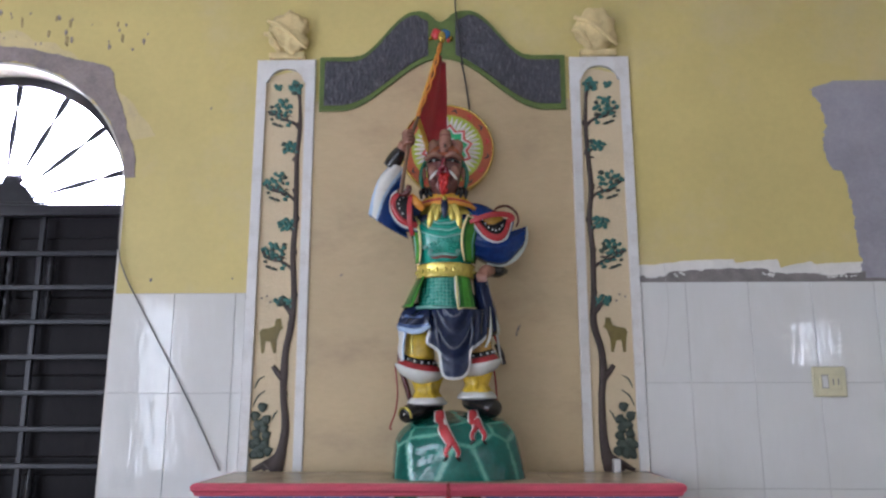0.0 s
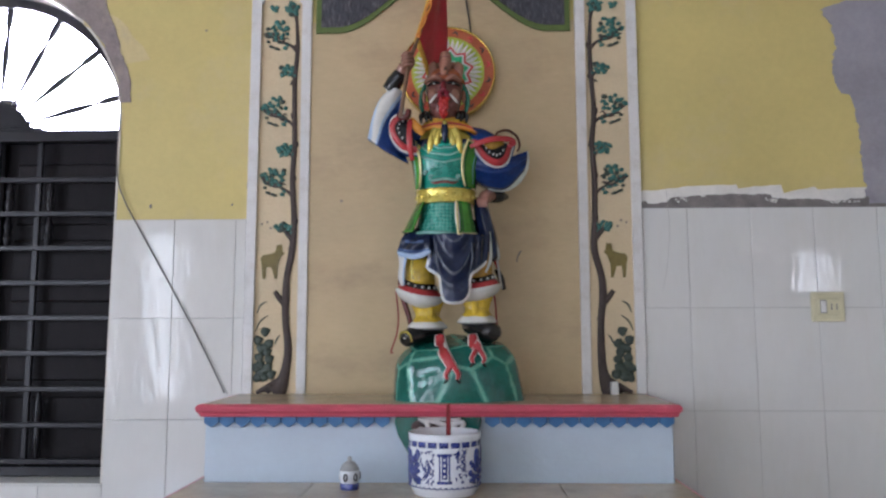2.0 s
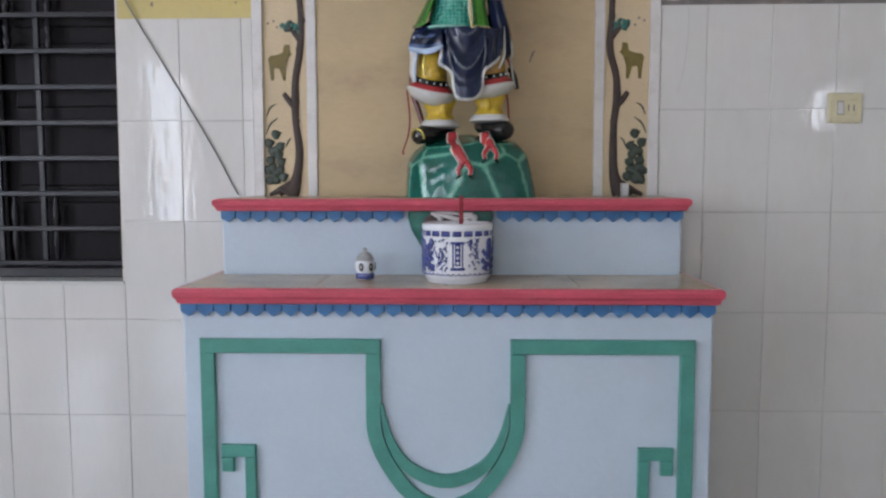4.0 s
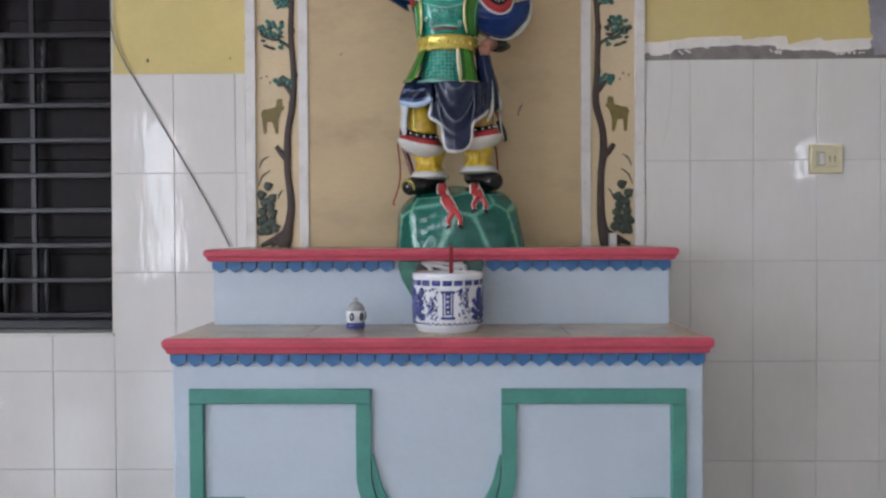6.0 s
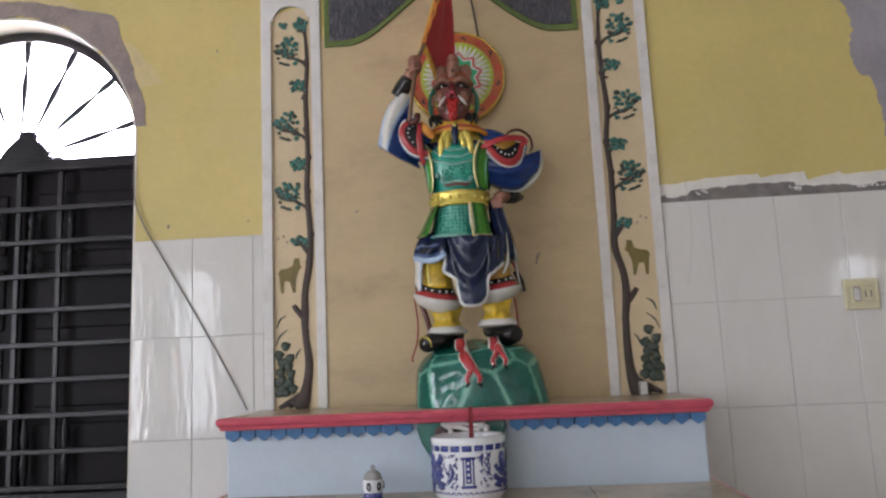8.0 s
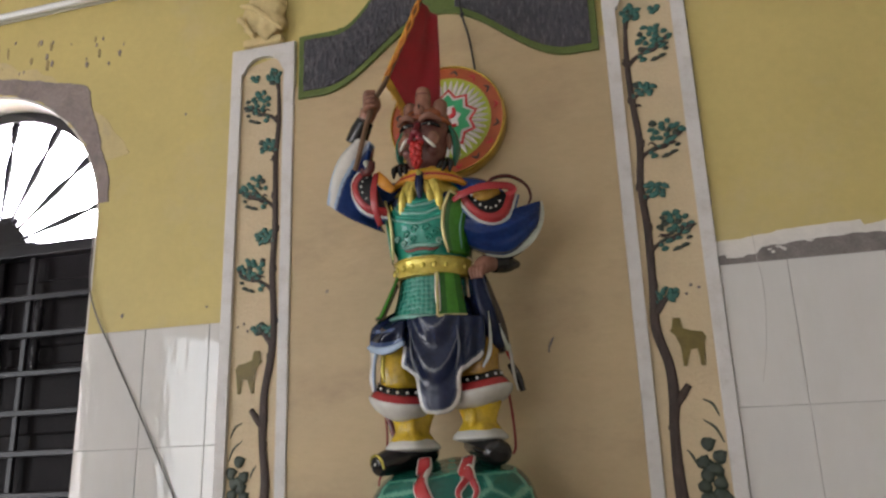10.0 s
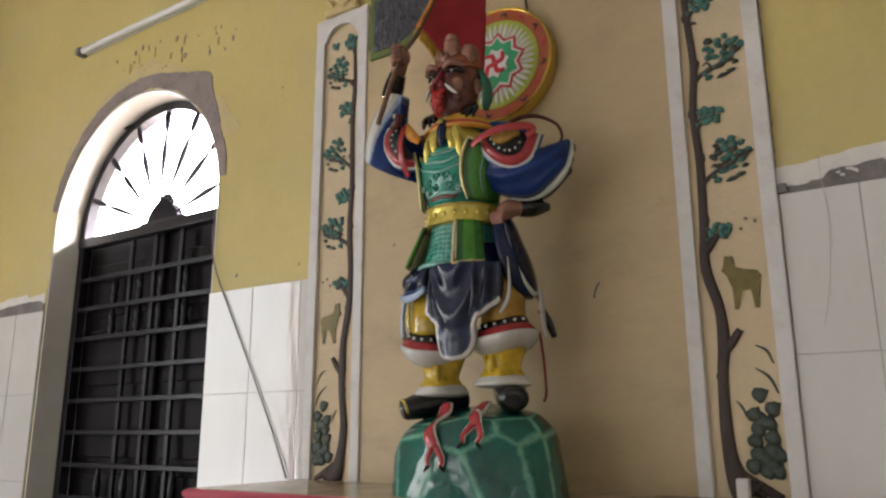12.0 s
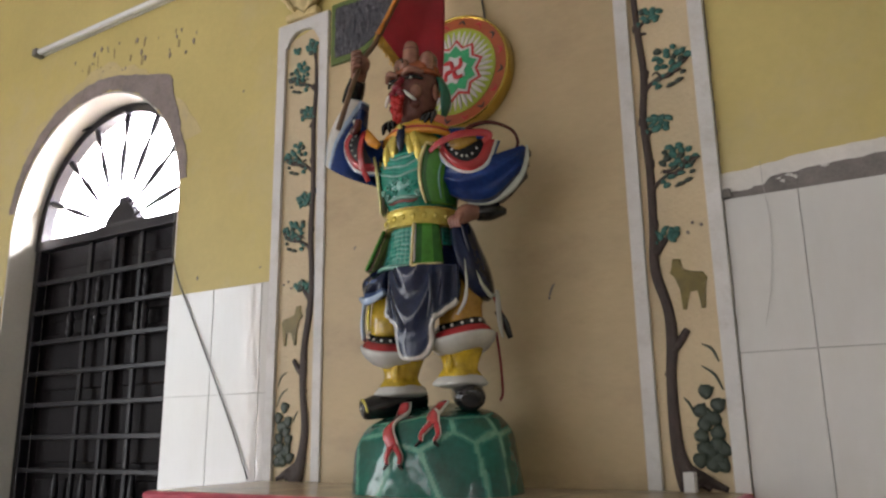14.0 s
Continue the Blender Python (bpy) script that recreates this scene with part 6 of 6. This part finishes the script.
# bracer and fist round the pole
rope([(-0.186, -0.345, 2.418), (-0.166, -0.355, 2.448), (-0.144, -0.368, 2.474)], [0.030, 0.030, 0.025], "boot", 16)
for zz in (0.05, 0.5, 0.95):
    c = Vector((-0.186, -0.345, 2.418)).lerp(Vector((-0.144, -0.368, 2.474)), zz)
    blob(st, c, (0.031 - 0.004 * zz, 0.031 - 0.004 * zz, 0.005), S["pale" if zz < 0.1 else "boot"], 16, 6, turn=Matrix.Rotation(radians(32), 3, "Y"))
rope([(-0.142, -0.370, 2.476), (-0.128, -0.382, 2.496)], [0.022, 0.025], "flesh", 12)
blob(st, (-0.116, -0.388, 2.512), (0.026, 0.026, 0.030), S["flesh"], 16, 10)
for k in range(4):
    rope([(-0.136, -0.394, 2.488 + 0.014 * k), (-0.120, -0.420, 2.490 + 0.014 * k), (-0.098, -0.412, 2.494 + 0.014 * k)], [0.007, 0.009, 0.007], "flesh", 8)
# shoulder caps: a pointed shield of black beaded ground inside red and white bands
def shoulder_cap(curve, heart, out, beads):
    c, heart, out = [Vector(p.tolist()) for p in smooth_path(curve, 8)], Vector(heart), Vector(out).normalized()
    def at(i, r):
        return heart + (c[i] - heart) * r + out * 0.020 * (1 - r * r)
    for slot, edges, lift in (("ground", (0.02, 0.3, 0.55, 0.68), 0.0), ("red", (0.66, 0.70, 0.80, 0.88, 0.92), 0.004), ("white", (0.915, 0.94, 0.98, 1.0), 0.002), ("swag", (0.998, 1.03, 1.06), 0.0)):
        loft(st, [[at(i, r) + out * lift * math.sin(math.pi * j / (len(edges) - 1)) for i in range(len(c))] for j, r in enumerate(edges)], S[slot], cap=False, closed=False)
    for k in range(beads):
        blob(st, at(int((0.14 + 0.72 * k / (beads - 1)) * (len(c) - 1)), 0.52) + out * 0.001, (0.0034, 0.0034, 0.0034), S["bead"], 8, 6)
    return at
shoulder_cap([(-0.131, -0.368, 2.335), (-0.172, -0.372, 2.313), (-0.190, -0.374, 2.278), (-0.177, -0.372, 2.228), (-0.138, -0.366, 2.186), (-0.071, -0.352, 2.172)], (-0.097, -0.372, 2.257), (-0.35, -1, 0.1), 6)
shoulder_cap([(0.101, -0.345, 2.232), (0.126, -0.345, 2.185), (0.163, -0.335, 2.145), (0.209, -0.318, 2.131), (0.248, -0.298, 2.157), (0.271, -0.282, 2.225)], (0.184, -0.330, 2.223), (0.45, -1, 0.15), 7)
rope([(0.147, -0.345, 2.228), (0.184, -0.348, 2.214), (0.226, -0.325, 2.228)], [0.008, 0.018, 0.010], "ochre", 12, 0.5)
rope([(-0.105, -0.378, 2.304), (-0.084, -0.385, 2.270), (-0.060, -0.375, 2.247)], [0.008, 0.016, 0.010], "orange", 12, 0.5)
# lowered sleeve: a hanging bag with pale lining
bag_top = [(0.122, -0.325, 2.173), (0.184, -0.325, 2.156), (0.253, -0.292, 2.180), (0.323, -0.232, 2.215)]
bag_low = [(0.117, -0.300, 2.093), (0.180, -0.290, 2.065), (0.244, -0.265, 2.069), (0.310, -0.240, 2.139)]
def bag(u, v):
    p = curve_at(bag_top, u).lerp(curve_at(bag_low, u), v)
    return p + Vector((0.004 * math.sin(3 * v) * u, -0.022 * math.sin(math.pi * v) * math.sin(math.pi * (0.25 + 0.6 * u)) - 0.0055 * math.sin(15 * v + 2.0 * u) * (0.3 + 0.7 * u), 0))
cloth_piece(bag, 34, 40, 0.050, lambda u, v: "fold" if v > 0.95 else "blue", "blue")
rope([(0.325, -0.215, 2.221), (0.324, -0.220, 2.182), (0.311, -0.228, 2.137), (0.280, -0.240, 2.095), (0.232, -0.255, 2.067), (0.172, -0.278, 2.063)], [0.003, 0.008, 0.010, 0.011, 0.010, 0.004], "pale", 10, 0.7)
# forearm to the hip, hand on the belt
rope([(0.246, -0.200, 2.048), (0.215, -0.228, 2.046), (0.185, -0.256, 2.040)], [0.010, 0.026, 0.023], "boot", 14)
rope([(0.188, -0.256, 2.042), (0.166, -0.285, 2.034), (0.152, -0.305, 2.012)], [0.020, 0.026, 0.018], "flesh", 12)
for k in range(4):
    rope([(0.174 - 0.008 * k, -0.292, 2.042 - 0.004 * k), (0.166 - 0.010 * k, -0.318, 2.016), (0.164 - 0.008 * k, -0.318, 1.990)], [0.007, 0.007, 0.005], "flesh", 8)
# red ribbons and the thin brown hoop
ribbon([(0.107, -0.372, 2.200), (0.146, -0.382, 2.214), (0.197, -0.368, 2.230), (0.247, -0.335, 2.236), (0.266, -0.322, 2.226), (0.247, -0.326, 2.212)], [0.008, 0.010, 0.011, 0.011, 0.010, 0.009])
rope([(0.193, -0.340, 2.239), (0.210, -0.325, 2.265), (0.249, -0.280, 2.283), (0.286, -0.230, 2.271), (0.296, -0.210, 2.242), (0.287, -0.205, 2.221)], [0.003, 0.0045, 0.005, 0.0045, 0.004, 0.003], "hoop", 8, 1.6)
ribbon([(-0.107, -0.385, 2.300), (-0.110, -0.398, 2.246), (-0.108, -0.392, 2.195), (-0.100, -0.372, 2.151)], [0.008, 0.010, 0.010, 0.008])
rope([(-0.151, -0.380, 2.319), (-0.135, -0.395, 2.302), (-0.116, -0.405, 2.307), (-0.112, -0.405, 2.329)], [0.008, 0.012, 0.012, 0.010], "hoop", 10)
rope([(-0.138, -0.385, 2.339), (-0.129, -0.390, 2.316)], [0.009, 0.004], "pale", 8)
# sword scabbard behind the knees
rope([(0.175, -0.20, 1.86), (0.205, -0.185, 1.79), (0.232, -0.17, 1.725)], [0.004, 0.004, 0.004], "red", 8, 0.6)
rope([(0.205, -0.190, 1.775), (0.222, -0.180, 1.740), (0.234, -0.172, 1.700)], [0.010, 0.012, 0.008], "boot", 8, 0.6)
rope([(-0.150, -0.22, 1.79), (-0.152, -0.22, 1.70), (-0.122, -0.22, 1.60), (-0.110, -0.22, 1.54)], [0.008, 0.010, 0.010, 0.007], "hoop", 8)
# stands a little deeper on the shelf, near the wall
SETBACK = Matrix.Translation((-0.0006, 0.024, -0.002)) @ Matrix.Translation((0, 0, 1.299)) @ Matrix.Scale(1.009, 4) @ Matrix.Translation((0, 0, -1.299))
bmesh.ops.transform(st, matrix=SETBACK, verts=st.verts[:])
for v in st.verts:
    v.co.z = max(v.co.z, 1.2995)
tagged(finish(st, "statue", list(GLAZES.values())), "glazed temple guardian statue in green armour on a green rock", "statue")

# ---- white wall tiles, one by one ----
tile_cache = {}
def tile(x0, x1, z0, z1, parent):
    g = 0.0009
    w_, h_ = round(x1 - x0 - 2 * g, 4), round(z1 - z0 - 2 * g, 4)
    if w_ < 0.012 or h_ < 0.012:
        return
    if (w_, h_) not in tile_cache:
        bm = box(-w_ / 2, w_ / 2, -0.004, 0.004, -h_ / 2, h_ / 2)
        front = [e for e in bm.edges if all(v.co.y < 0 for v in e.verts)]
        bmesh.ops.bevel(bm, geom=front, offset=0.0012, segments=1, affect="EDGES")
        me = bpy.data.meshes.new("tile")
        bm.to_mesh(me)
        bm.free()
        me.materials.append(TILE)
        tile_cache[(w_, h_)] = me
    ob = new("tile", tile_cache[(w_, h_)])
    ob.parent = parent
    ob.matrix_local = pose((x0 + x1) / 2, -0.0035 + random.uniform(-0.0004, 0.0004), (z0 + z1) / 2, random.uniform(-0.22, 0.22), 0, random.uniform(-0.3, 0.3))
def tiling(name, x0, x1, z0, z1, xj, zj, label):
    bed = tagged(finish(box(x0, x1, -0.004, 0.001, z0, z1), name, GROUT), label, "wall tiles", kind="structure")
    xs_ = [x0, *(xj + 0.25 * k for k in range(-30, 40) if x0 + 0.01 < xj + 0.25 * k < x1 - 0.01), x1]
    zs_ = [z0, *(zj + 0.40 * k for k in range(-8, 8) if z0 + 0.01 < zj + 0.40 * k < z1 - 0.01), z1]
    for a, b in zip(xs_, xs_[1:]):
        for c, d in zip(zs_, zs_[1:]):
            tile(a, b, c, d, bed)
tiling("tile_bed", 0.7975, 3.0, 0.0, RT, 0.977, RT, "white glazed wall tiles with grey joints")
tiling("tile_bed", WRT + 0.002, -0.798, 0.0, 2.0, -1.090, 2.0, "white glazed wall tiles beside the window")
tiling("tile_bed", WL, WRT + 0.002, 0.0, SILL, -1.345, 0.80, "white glazed wall tiles under the window")
tiling("tile_bed", XL + 0.01, WL - 0.002, 0.0, RT, WL - 0.25, RT, "white glazed wall tiles past the window")
